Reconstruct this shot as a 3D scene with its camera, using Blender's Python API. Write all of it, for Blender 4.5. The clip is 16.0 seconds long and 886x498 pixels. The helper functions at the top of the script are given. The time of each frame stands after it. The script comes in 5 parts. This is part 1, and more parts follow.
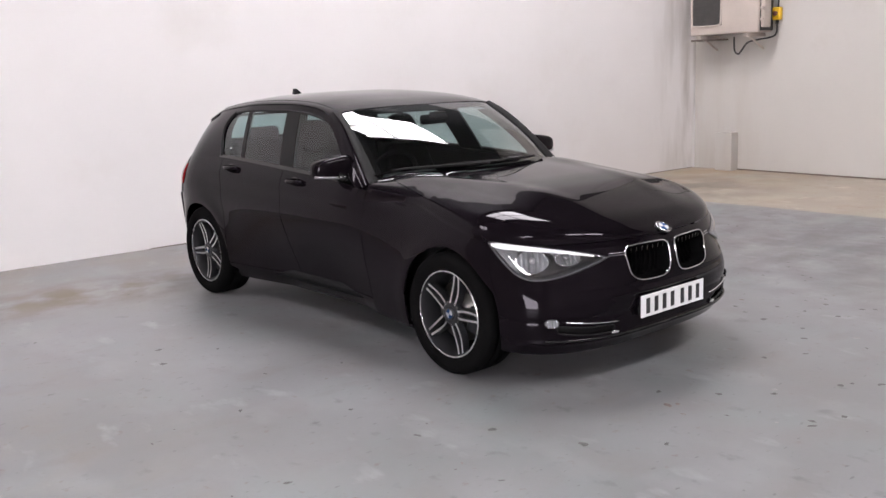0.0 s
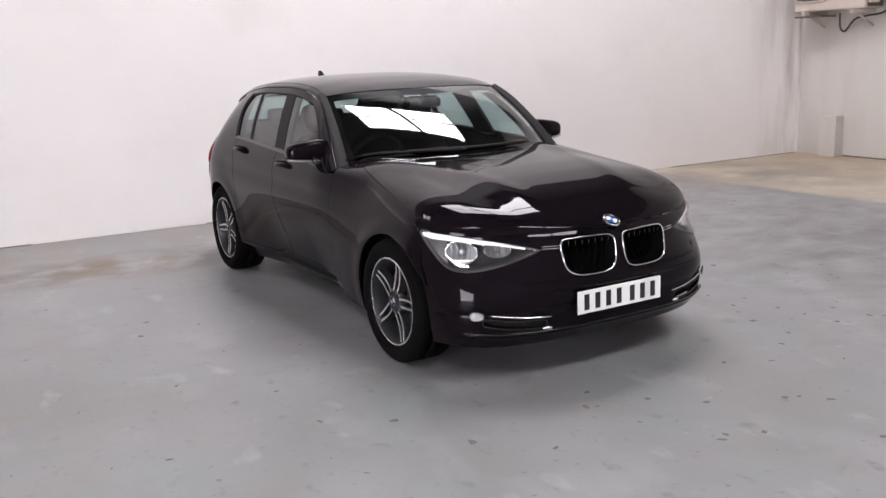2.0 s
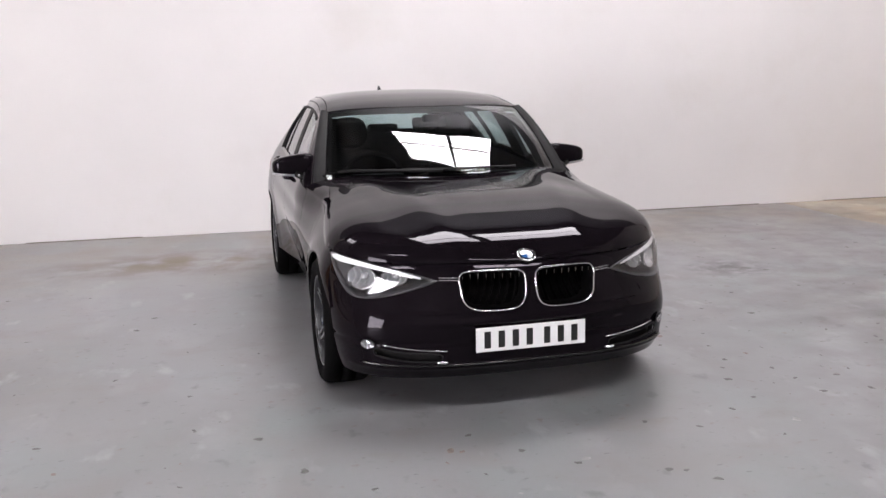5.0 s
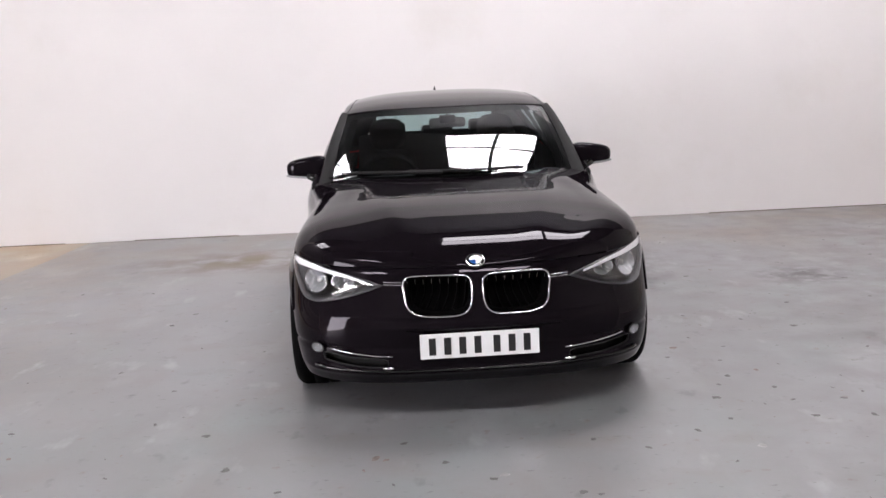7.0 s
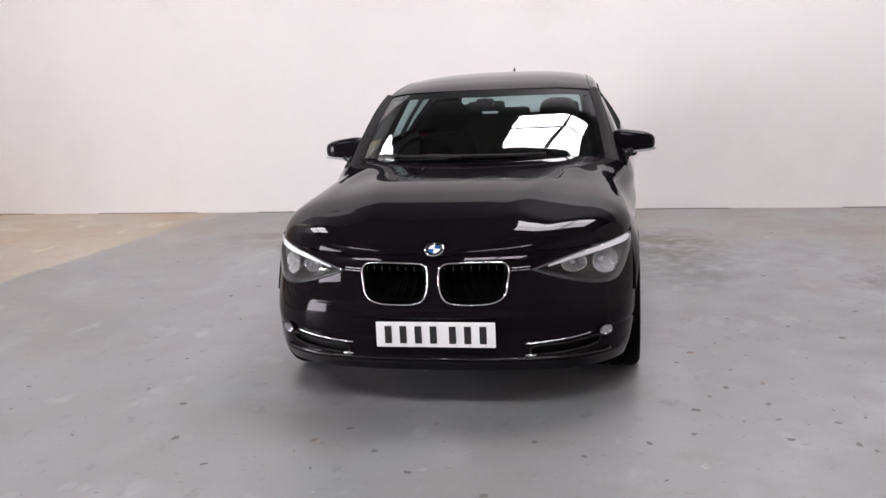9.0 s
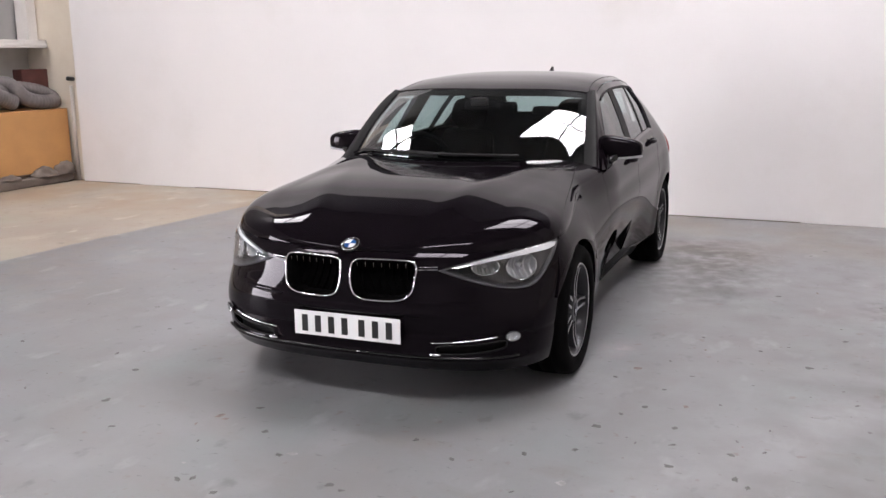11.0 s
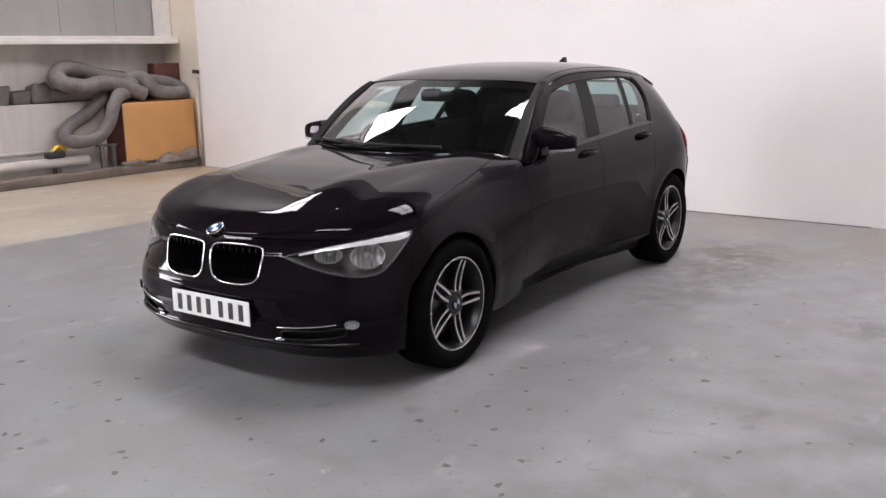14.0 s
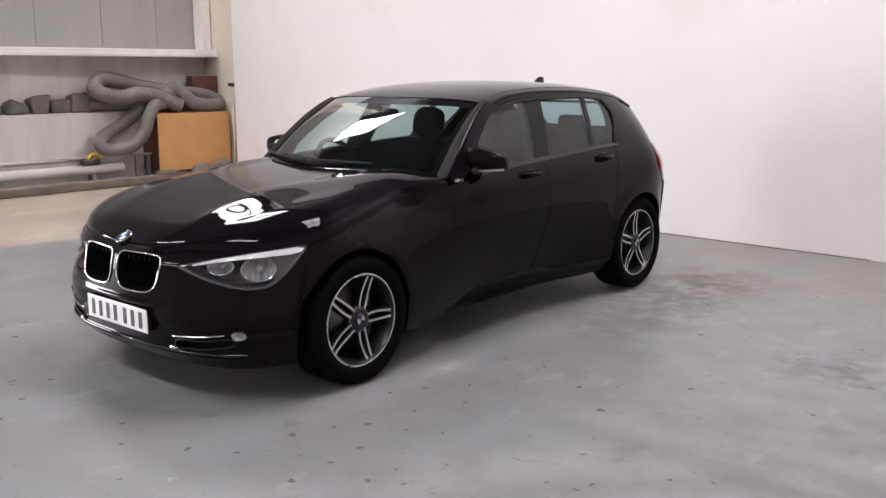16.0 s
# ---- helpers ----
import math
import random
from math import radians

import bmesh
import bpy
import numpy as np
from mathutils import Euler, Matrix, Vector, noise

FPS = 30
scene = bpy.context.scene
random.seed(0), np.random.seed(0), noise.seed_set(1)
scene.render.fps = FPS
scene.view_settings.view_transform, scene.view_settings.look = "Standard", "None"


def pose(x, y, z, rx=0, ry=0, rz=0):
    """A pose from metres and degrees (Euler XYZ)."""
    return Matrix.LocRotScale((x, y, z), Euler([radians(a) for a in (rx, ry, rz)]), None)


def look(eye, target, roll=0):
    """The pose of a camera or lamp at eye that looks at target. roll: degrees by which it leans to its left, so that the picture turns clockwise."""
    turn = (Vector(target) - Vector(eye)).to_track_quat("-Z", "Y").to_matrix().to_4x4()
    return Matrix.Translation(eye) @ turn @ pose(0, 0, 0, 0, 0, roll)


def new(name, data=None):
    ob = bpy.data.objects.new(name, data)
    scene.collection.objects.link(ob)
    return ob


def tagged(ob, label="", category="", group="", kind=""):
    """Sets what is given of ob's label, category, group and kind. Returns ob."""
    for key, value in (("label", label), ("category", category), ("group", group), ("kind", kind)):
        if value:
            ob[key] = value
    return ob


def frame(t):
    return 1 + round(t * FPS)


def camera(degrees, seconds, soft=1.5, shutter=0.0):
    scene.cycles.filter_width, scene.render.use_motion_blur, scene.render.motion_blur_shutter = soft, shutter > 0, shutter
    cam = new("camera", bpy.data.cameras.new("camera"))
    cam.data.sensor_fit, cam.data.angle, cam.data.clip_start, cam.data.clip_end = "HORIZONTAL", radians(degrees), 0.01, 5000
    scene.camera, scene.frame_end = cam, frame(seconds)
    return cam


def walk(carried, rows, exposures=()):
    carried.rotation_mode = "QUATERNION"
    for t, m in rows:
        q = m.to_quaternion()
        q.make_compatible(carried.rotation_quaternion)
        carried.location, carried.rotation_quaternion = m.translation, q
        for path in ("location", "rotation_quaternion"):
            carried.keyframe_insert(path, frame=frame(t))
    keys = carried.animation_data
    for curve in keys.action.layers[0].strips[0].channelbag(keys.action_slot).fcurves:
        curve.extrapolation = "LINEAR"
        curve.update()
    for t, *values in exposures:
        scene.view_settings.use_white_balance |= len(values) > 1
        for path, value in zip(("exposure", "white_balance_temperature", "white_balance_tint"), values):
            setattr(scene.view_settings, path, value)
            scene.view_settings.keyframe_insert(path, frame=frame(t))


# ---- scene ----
import functools

cam = camera(51.1, 16.0)
PATH = [
    (0, (-3.627, -3.544, 1.519), (-2.42, -1.995, 1.138), -2.2),
    (0.5, (-3.439, -3.735, 1.529), (-2.303, -2.137, 1.132), -1.7),
    (1, (-3.204, -3.819, 1.509), (-2.136, -2.177, 1.107), -2.6),
    (1.5, (-2.961, -3.905, 1.513), (-1.945, -2.236, 1.089), -2.9),
    (2, (-2.713, -4.081, 1.524), (-1.796, -2.354, 1.107), -2.3),
    (2.5, (-2.482, -4.163, 1.507), (-1.632, -2.409, 1.059), -2.1),
    (3, (-2.226, -4.232, 1.514), (-1.464, -2.432, 1.089), -1.7),
    (3.5, (-1.989, -4.28, 1.511), (-1.309, -2.442, 1.114), -2.1),
    (4, (-1.706, -4.412, 1.544), (-1.138, -2.534, 1.157), -0.8),
    (4.5, (-1.462, -4.476, 1.511), (-0.978, -2.575, 1.12), -1.9),
    (5, (-1.202, -4.5, 1.521), (-0.783, -2.581, 1.143), -1.1),
    (5.2, (-1.104, -4.506, 1.482), (-0.711, -2.579, 1.12), -1.1),
    (7.3, (0.06, -4.552, 1.5), (-0.031, -2.588, 1.132), -1.6),
    (7.5, (0.19, -4.567, 1.498), (0.032, -2.607, 1.132), -0.6),
    (8, (0.434, -4.539, 1.496), (0.163, -2.601, 1.086), -0.6),
    (8.5, (0.682, -4.434, 1.489), (0.299, -2.515, 1.075), -1.0),
    (9, (0.924, -4.357, 1.485), (0.476, -2.449, 1.089), -2.6),
    (9.2, (1.044, -4.372, 1.469), (0.559, -2.47, 1.084), -1.6),
    (11.3, (2.09, -3.979, 1.512), (1.258, -2.21, 1.092), -0.9),
    (11.5, (2.171, -3.906, 1.489), (1.309, -2.153, 1.063), -1.0),
    (12, (2.399, -3.77, 1.466), (1.452, -2.058, 1.055), -2.0),
    (12.5, (2.631, -3.643, 1.475), (1.634, -1.96, 1.058), -2.4),
    (13, (2.918, -3.539, 1.476), (1.861, -1.893, 1.059), -1.3),
    (13.5, (3.136, -3.447, 1.473), (2.015, -1.846, 1.046), -1.5),
    (14, (3.341, -3.291, 1.477), (2.15, -1.741, 1.059), -1.1),
    (14.5, (3.551, -3.146, 1.471), (2.31, -1.629, 1.072), -1.6),
    (15, (3.768, -3.036, 1.486), (2.498, -1.549, 1.068), -0.2),
    (15.5, (3.897, -2.877, 1.463), (2.586, -1.418, 1.07), -0.9),
    (16, (3.981, -2.738, 1.471), (2.643, -1.301, 1.09), -0.1),
]
walk(cam, [(t, look(eye, target, roll)) for t, eye, target, roll in PATH])

# ---- light ----
world = bpy.data.worlds.new("sky")
scene.world = world
world.use_nodes = True
sky = world.node_tree.nodes.new("ShaderNodeTexSky")
sky.sky_type = "NISHITA"
sky.sun_disc = False
sky.sun_elevation, sky.sun_rotation = radians(40), radians(200)
background = world.node_tree.nodes["Background"]
background.inputs["Strength"].default_value = 0.08
world.node_tree.links.new(sky.outputs["Color"], background.inputs["Color"])
scene.view_settings.exposure = 0.0


# ---- materials ----
def material(name, base, rough=0.5, metal=0.0, scale=8.0, vary=0.12, fine=60.0, bump=0.0, coat=0.0, emit=0.0, spec=0.5, rough_vary=0.08, sheen=(1, 1, 1)):
    """A principled material whose colour, roughness and relief vary at two scales."""
    m = bpy.data.materials.new(name)
    m.use_nodes = True
    t = m.node_tree
    b = t.nodes["Principled BSDF"]
    b.inputs["Metallic"].default_value = metal
    b.inputs["Specular IOR Level"].default_value = spec
    b.inputs["Specular Tint"].default_value = (*sheen, 1)
    b.inputs["Coat Weight"].default_value = coat
    b.inputs["Coat Roughness"].default_value = 0.015
    b.inputs["Coat IOR"].default_value = 1.33
    place = t.nodes.new("ShaderNodeTexCoord").outputs["Object"]
    big = t.nodes.new("ShaderNodeTexNoise")
    big.inputs["Scale"].default_value, big.inputs["Detail"].default_value = scale, 5
    small = t.nodes.new("ShaderNodeTexNoise")
    small.inputs["Scale"].default_value, small.inputs["Detail"].default_value = fine, 3
    for n in (big, small):
        t.links.new(place, n.inputs["Vector"])
    mixed = t.nodes.new("ShaderNodeMath")
    mixed.operation = "MULTIPLY_ADD"
    t.links.new(small.outputs["Fac"], mixed.inputs[0])
    mixed.inputs[1].default_value = 0.4
    t.links.new(big.outputs["Fac"], mixed.inputs[2])
    ramp = t.nodes.new("ShaderNodeValToRGB")
    ramp.color_ramp.elements[0].position, ramp.color_ramp.elements[1].position = 0.4, 1.0
    ramp.color_ramp.elements[0].color = (*[max(0, c * (1 - vary)) for c in base], 1)
    ramp.color_ramp.elements[1].color = (*[min(1, c * (1 + vary)) for c in base], 1)
    t.links.new(mixed.outputs[0], ramp.inputs["Fac"])
    t.links.new(ramp.outputs["Color"], b.inputs["Base Color"])
    gloss = t.nodes.new("ShaderNodeMapRange")
    gloss.inputs["From Min"].default_value, gloss.inputs["From Max"].default_value = 0.3, 1.1
    gloss.inputs["To Min"].default_value, gloss.inputs["To Max"].default_value = max(0.01, rough - rough_vary * rough), min(1, rough + rough_vary * rough)
    t.links.new(mixed.outputs[0], gloss.inputs["Value"])
    t.links.new(gloss.outputs["Result"], b.inputs["Roughness"])
    if bump:
        relief = t.nodes.new("ShaderNodeBump")
        relief.inputs["Strength"].default_value, relief.inputs["Distance"].default_value = bump, 0.004
        t.links.new(mixed.outputs[0], relief.inputs["Height"])
        t.links.new(relief.outputs["Normal"], b.inputs["Normal"])
    if emit:
        b.inputs["Emission Color"].default_value = (*base, 1)
        b.inputs["Emission Strength"].default_value = emit
    return m


def glass_material(name, tint, rough=0.0, ior=1.5, faces=2.0):
    """A thin pane: clear and tinted, with gloss that follows Fresnel."""
    m = bpy.data.materials.new(name)
    m.use_nodes = True
    t = m.node_tree
    t.nodes.remove(t.nodes["Principled BSDF"])
    out = t.nodes["Material Output"]
    clear, gloss, mix, facing, fifth, schlick = (t.nodes.new("ShaderNode" + n) for n in ("BsdfTransparent", "BsdfGlossy", "MixShader", "LayerWeight", "Math", "Math"))
    clear.inputs["Color"].default_value = (*tint, 1)
    gloss.inputs["Roughness"].default_value = rough
    gloss.inputs["Color"].default_value = (1, 1, 1, 1)
    facing.inputs["Blend"].default_value = 0.5
    fifth.operation, schlick.operation = "POWER", "MULTIPLY_ADD"
    fifth.inputs[1].default_value = 5.0
    f0 = faces * ((ior - 1) / (ior + 1)) ** 2
    schlick.inputs[1].default_value, schlick.inputs[2].default_value = 1 - f0, f0
    t.links.new(facing.outputs["Facing"], fifth.inputs[0])
    t.links.new(fifth.outputs[0], schlick.inputs[0])
    t.links.new(schlick.outputs[0], mix.inputs["Fac"])
    t.links.new(clear.outputs[0], mix.inputs[1])
    t.links.new(gloss.outputs[0], mix.inputs[2])
    t.links.new(mix.outputs[0], out.inputs["Surface"])
    return m


PAINT = material("black_paint", (0.0046, 0.0033, 0.0046), 0.02, 0.0, 3, 0.2, 900, 0.0, spec=0.20, sheen=(0.98, 0.91, 1.0))
PAINT.node_tree.nodes["Principled BSDF"].inputs["IOR"].default_value = 1.34
GLOSS_BLACK = material("gloss_black_trim", (0.006, 0.006, 0.006), 0.12, vary=0.2)
MATT_BLACK = material("matt_black_plastic", (0.009, 0.0085, 0.009), 0.65, vary=0.3, bump=0.1, spec=0.2)
# near-black that puts the shade of deep recesses into the colour
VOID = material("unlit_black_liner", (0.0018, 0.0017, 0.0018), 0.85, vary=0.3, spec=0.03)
RUBBER = material("tyre_rubber", (0.0036, 0.0034, 0.0036), 0.8, vary=0.3, scale=20, bump=0.3, spec=0.04)
CHROME = material("chrome", (0.78, 0.78, 0.79), 0.08, 1.0, vary=0.04)
ALLOY = material("machined_alloy", (0.62, 0.62, 0.63), 0.28, 1.0, vary=0.08)
ALLOY_DARK = material("dark_alloy_paint", (0.035, 0.035, 0.038), 0.35, 0.6, vary=0.15)
STEEL = material("brake_steel", (0.12, 0.115, 0.11), 0.4, 1.0, vary=0.25)
LAMP_GREY = material("lamp_housing", (0.018, 0.017, 0.019), 0.35, 0.2, vary=0.2)
LAMP_SILVER = material("lamp_reflector", (0.40, 0.40, 0.41), 0.36, 0.9, vary=0.06, scale=60)
FOG_SILVER = material("fog_reflector", (0.45, 0.45, 0.46), 0.25, 0.8, vary=0.15, scale=80)
LAMP_PANEL = material("lamp_outer_panel", (0.045, 0.043, 0.047), 0.40, 0.2, vary=0.1)
# diffuse white that carries the brow's bright reflection in its colour
BROW_WHITE = material("brow_reflection_white", (0.85, 0.85, 0.86), 0.2, 0.0, vary=0.03)
RED_LENS = material("red_lamp_lens", (0.30, 0.012, 0.014), 0.08, vary=0.2, coat=0.5)
PLATE_WHITE = material("plate_white", (0.78, 0.78, 0.78), 0.35, vary=0.03)
PLATE_INK = material("plate_black", (0.012, 0.012, 0.012), 0.4, vary=0.1)
BADGE_BLUE = material("badge_blue", (0.012, 0.07, 0.24), 0.15, vary=0.1, coat=0.6)
CAP_BLUE = material("faded_cap_blue", (0.02, 0.055, 0.14), 0.2, vary=0.1)
BADGE_WHITE = material("badge_white", (0.8, 0.82, 0.84), 0.15, vary=0.03, coat=0.6)
CLOTH = material("black_seat_cloth", (0.004, 0.004, 0.0045), 0.9, vary=0.3, scale=30, fine=400, bump=0.3, spec=0.06)
CABIN = material("dark_cabin_plastic", (0.006, 0.006, 0.0065), 0.65, vary=0.3, bump=0.15, spec=0.12)
HEADLINER = material("grey_headliner", (0.035, 0.035, 0.037), 0.9, vary=0.1, fine=300)
SCREEN_GLASS = glass_material("windscreen_glass", (0.74, 0.80, 0.79))
SIDE_GLASS = glass_material("tinted_side_glass", (0.50, 0.64, 0.64), faces=1.25)
LAMP_GLASS = glass_material("lamp_glass", (0.93, 0.94, 0.95), ior=1.4)


def wall_material(name, base, grime):
    """Painted masonry: roller texture, faint stains and scuffs low down."""
    m = material(name, base, 0.55, scale=1.2, vary=0.03, fine=140, bump=0.12)
    t = m.node_tree
    b = t.nodes["Principled BSDF"]
    ramp = b.inputs["Base Color"].links[0].from_socket
    place = [n for n in t.nodes if n.type == "TEX_COORD"][0].outputs["Object"]
    blot = t.nodes.new("ShaderNodeTexNoise")
    blot.inputs["Scale"].default_value, blot.inputs["Detail"].default_value, blot.inputs["Roughness"].default_value = 0.7, 8, 0.65
    t.links.new(place, blot.inputs["Vector"])
    edge = t.nodes.new("ShaderNodeMapRange")
    edge.inputs["From Min"].default_value, edge.inputs["From Max"].default_value = 0.55, 0.8
    edge.inputs["To Max"].default_value = grime
    t.links.new(blot.outputs["Fac"], edge.inputs["Value"])
    mix = t.nodes.new("ShaderNodeMix")
    mix.data_type = "RGBA"
    mix.inputs["B"].default_value = (base[0] * 0.72, base[1] * 0.68, base[2] * 0.6, 1)
    t.links.new(edge.outputs["Result"], mix.inputs["Factor"])
    t.links.new(ramp, mix.inputs["A"])
    t.links.new(mix.outputs["Result"], b.inputs["Base Color"])
    return m


def floor_material(name, base, dark, rough):
    """Worn floor paint: cloudy tone, scuffs, dark chips and reddish spots."""
    m = material(name, base, rough, scale=1.6, vary=0.15, fine=45, bump=0.06, rough_vary=0.25)
    t = m.node_tree
    b = t.nodes["Principled BSDF"]
    colour = b.inputs["Base Color"].links[0].from_socket
    place = [n for n in t.nodes if n.type == "TEX_COORD"][0].outputs["Object"]

    def layer(colour, scale, low, high, tone, amount, stretch=(1, 1, 1), kind="ShaderNodeTexNoise", detail=6):
        turn = t.nodes.new("ShaderNodeMapping")
        turn.inputs["Scale"].default_value = stretch
        turn.inputs["Location"].default_value = (scale * 1.7, scale * 0.3, 0)
        t.links.new(place, turn.inputs["Vector"])
        n = t.nodes.new(kind)
        n.inputs["Scale"].default_value = scale
        n.inputs["Detail"].default_value = detail
        t.links.new(turn.outputs["Vector"], n.inputs["Vector"])
        r = t.nodes.new("ShaderNodeMapRange")
        r.inputs["From Min"].default_value, r.inputs["From Max"].default_value, r.inputs["To Max"].default_value = low, high, amount
        t.links.new(n.outputs["Fac"], r.inputs["Value"])
        mix = t.nodes.new("ShaderNodeMix")
        mix.data_type = "RGBA"
        mix.inputs["B"].default_value = (*tone, 1)
        t.links.new(r.outputs["Result"], mix.inputs["Factor"])
        t.links.new(colour, mix.inputs["A"])
        return mix.outputs["Result"]

    colour = layer(colour, 0.8, 0.44, 0.70, dark, 0.75)
    colour = layer(colour, 1.3, 0.50, 0.72, (base[0] * 0.92, base[1] * 1.02, base[2] * 1.0), 0.8)
    colour = layer(colour, 2.6, 0.52, 0.74, (base[0] * 0.88, base[1] * 0.78, base[2] * 0.74), 0.5)
    colour = layer(colour, 2.2, 0.54, 0.72, [c * 1.28 for c in base], 0.65, (1, 0.6, 1))
    colour = layer(colour, 9.0, 0.63, 0.73, [c * 0.5 for c in base], 0.55, (1, 0.7, 1))
    colour = layer(colour, 14.0, 0.65, 0.73, (base[0] * 0.75, base[1] * 0.52, base[2] * 0.47), 0.6)
    colour = layer(colour, 5.0, 0.62, 0.72, [min(1, c * 1.5) for c in base], 0.6, (1, 0.5, 1))
    colour = layer(colour, 22.0, 0.66, 0.72, [c * 0.4 for c in base], 0.6, (0.7, 1.6, 1))
    colour = layer(colour, 3.4, 0.60, 0.72, (base[0] * 0.82, base[1] * 0.74, base[2] * 0.68), 0.45, (0.6, 1.2, 1))
    # dust that gathers in a ragged band along the wall
    parts = t.nodes.new("ShaderNodeSeparateXYZ")
    t.links.new(place, parts.inputs[0])
    band = t.nodes.new("ShaderNodeMapRange")
    band.inputs["From Min"].default_value, band.inputs["From Max"].default_value = 2.2, 3.6
    t.links.new(parts.outputs["Y"], band.inputs["Value"])
    cloud = t.nodes.new("ShaderNodeTexNoise")
    cloud.inputs["Scale"].default_value, cloud.inputs["Detail"].default_value = 1.3, 8
    t.links.new(place, cloud.inputs["Vector"])
    thick = t.nodes.new("ShaderNodeMapRange")
    thick.inputs["From Min"].default_value, thick.inputs["From Max"].default_value, thick.inputs["To Max"].default_value = 0.40, 0.66, 0.9
    t.links.new(cloud.outputs["Fac"], thick.inputs["Value"])
    both_ways = t.nodes.new("ShaderNodeMath")
    both_ways.operation = "MULTIPLY"
    t.links.new(band.outputs["Result"], both_ways.inputs[0])
    t.links.new(thick.outputs["Result"], both_ways.inputs[1])
    dust = t.nodes.new("ShaderNodeMix")
    dust.data_type = "RGBA"
    dust.inputs["B"].default_value = (base[0] * 0.92, base[1] * 0.78, base[2] * 0.62, 1)
    t.links.new(both_ways.outputs[0], dust.inputs["Factor"])
    t.links.new(colour, dust.inputs["A"])
    colour = dust.outputs["Result"]
    t.links.new(colour, b.inputs["Base Color"])
    return m


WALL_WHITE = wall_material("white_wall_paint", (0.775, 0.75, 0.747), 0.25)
# aged warm white, taken darker to dim the brightly lit east wall
WALL_SIDE = wall_material("dimmed_aged_white_paint", (0.495, 0.472, 0.445), 0.5)
WALL_GREY = wall_material("grey_cladding", (0.29, 0.28, 0.275), 0.4)
WALL_DUSTY = wall_material("dusty_off_white_wall", (0.56, 0.53, 0.50), 0.8)
# for the unseen south wall; its grey is set to tune bounce light
WALL_PLAIN = wall_material("unseen_grey_wall", (0.28, 0.27, 0.27), 0.4)


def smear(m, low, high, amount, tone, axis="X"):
    """Ragged streaks of another tone, thickening from low to high along an axis."""
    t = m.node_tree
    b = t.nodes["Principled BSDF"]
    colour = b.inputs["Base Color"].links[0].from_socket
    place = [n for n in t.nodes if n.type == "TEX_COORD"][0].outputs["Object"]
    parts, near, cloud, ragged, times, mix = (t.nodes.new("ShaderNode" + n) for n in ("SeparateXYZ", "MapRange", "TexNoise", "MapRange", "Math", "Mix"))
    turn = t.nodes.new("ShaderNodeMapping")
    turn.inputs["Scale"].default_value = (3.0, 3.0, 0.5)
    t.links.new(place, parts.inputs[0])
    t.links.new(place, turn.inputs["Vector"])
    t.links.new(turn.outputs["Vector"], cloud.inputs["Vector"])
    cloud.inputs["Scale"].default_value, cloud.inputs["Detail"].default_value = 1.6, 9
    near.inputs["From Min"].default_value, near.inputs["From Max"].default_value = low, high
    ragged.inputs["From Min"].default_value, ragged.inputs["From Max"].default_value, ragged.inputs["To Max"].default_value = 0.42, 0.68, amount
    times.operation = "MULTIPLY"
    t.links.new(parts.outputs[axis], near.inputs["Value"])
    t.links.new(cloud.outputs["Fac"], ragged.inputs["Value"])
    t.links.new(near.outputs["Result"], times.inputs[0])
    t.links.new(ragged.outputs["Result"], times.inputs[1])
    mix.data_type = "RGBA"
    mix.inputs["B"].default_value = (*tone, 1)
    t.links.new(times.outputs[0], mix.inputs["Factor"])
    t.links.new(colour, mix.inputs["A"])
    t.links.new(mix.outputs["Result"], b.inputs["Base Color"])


# towards the east corner: grime and corner shade, both put into the colour
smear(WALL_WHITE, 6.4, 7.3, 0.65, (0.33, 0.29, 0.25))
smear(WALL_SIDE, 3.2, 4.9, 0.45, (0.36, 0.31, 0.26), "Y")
# grime streaks on the bay's cladding and low walls
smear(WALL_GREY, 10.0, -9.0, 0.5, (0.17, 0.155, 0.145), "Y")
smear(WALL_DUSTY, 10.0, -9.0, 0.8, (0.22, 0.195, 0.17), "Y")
FLOOR_GREY = floor_material("grey_floor_paint", (0.194, 0.193, 0.200), (0.142, 0.138, 0.139), 0.40)
FLOOR_CREAM = floor_material("bare_cream_floor", (0.335, 0.288, 0.236), (0.25, 0.21, 0.172), 0.55)
CEILING = material("dull_roof_sheet", (0.09, 0.09, 0.094), 0.6, vary=0.2, scale=2)
ROOFLIGHT = material("rooflight", (1.0, 0.960, 1.0), 0.5, vary=0.0, emit=25)
# front panels glow stronger than the back ones to brighten the front floor
ROOFLIGHT_FRONT = material("front_rooflight", (1.0, 0.960, 1.0), 0.5, vary=0.0, emit=45)
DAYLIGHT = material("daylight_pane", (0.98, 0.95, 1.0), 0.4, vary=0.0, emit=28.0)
CREAM_POST = wall_material("cream_post_paint", (0.70, 0.63, 0.53), 0.4)
LEDGE_WHITE = material("ledge_white", (0.66, 0.63, 0.6), 0.5, vary=0.1, scale=3)
HOSE_GREY = material("grey_hose", (0.135, 0.12, 0.117), 0.6, vary=0.25, scale=12, bump=0.3)
BOARD = material("tan_board", (0.52, 0.27, 0.10), 0.6, vary=0.1, scale=4, fine=90, bump=0.1)
DARK_RED = material("dark_red_box", (0.10, 0.03, 0.025), 0.6, vary=0.25)
TIMBER = material("dusty_timber", (0.15, 0.12, 0.10), 0.8, vary=0.35, scale=5, bump=0.5)
PIPE_WHITE = material("off_white_pipe", (0.62, 0.58, 0.54), 0.45, vary=0.12, scale=4)
YELLOW = material("yellow_plastic", (0.72, 0.45, 0.02), 0.4, vary=0.12)
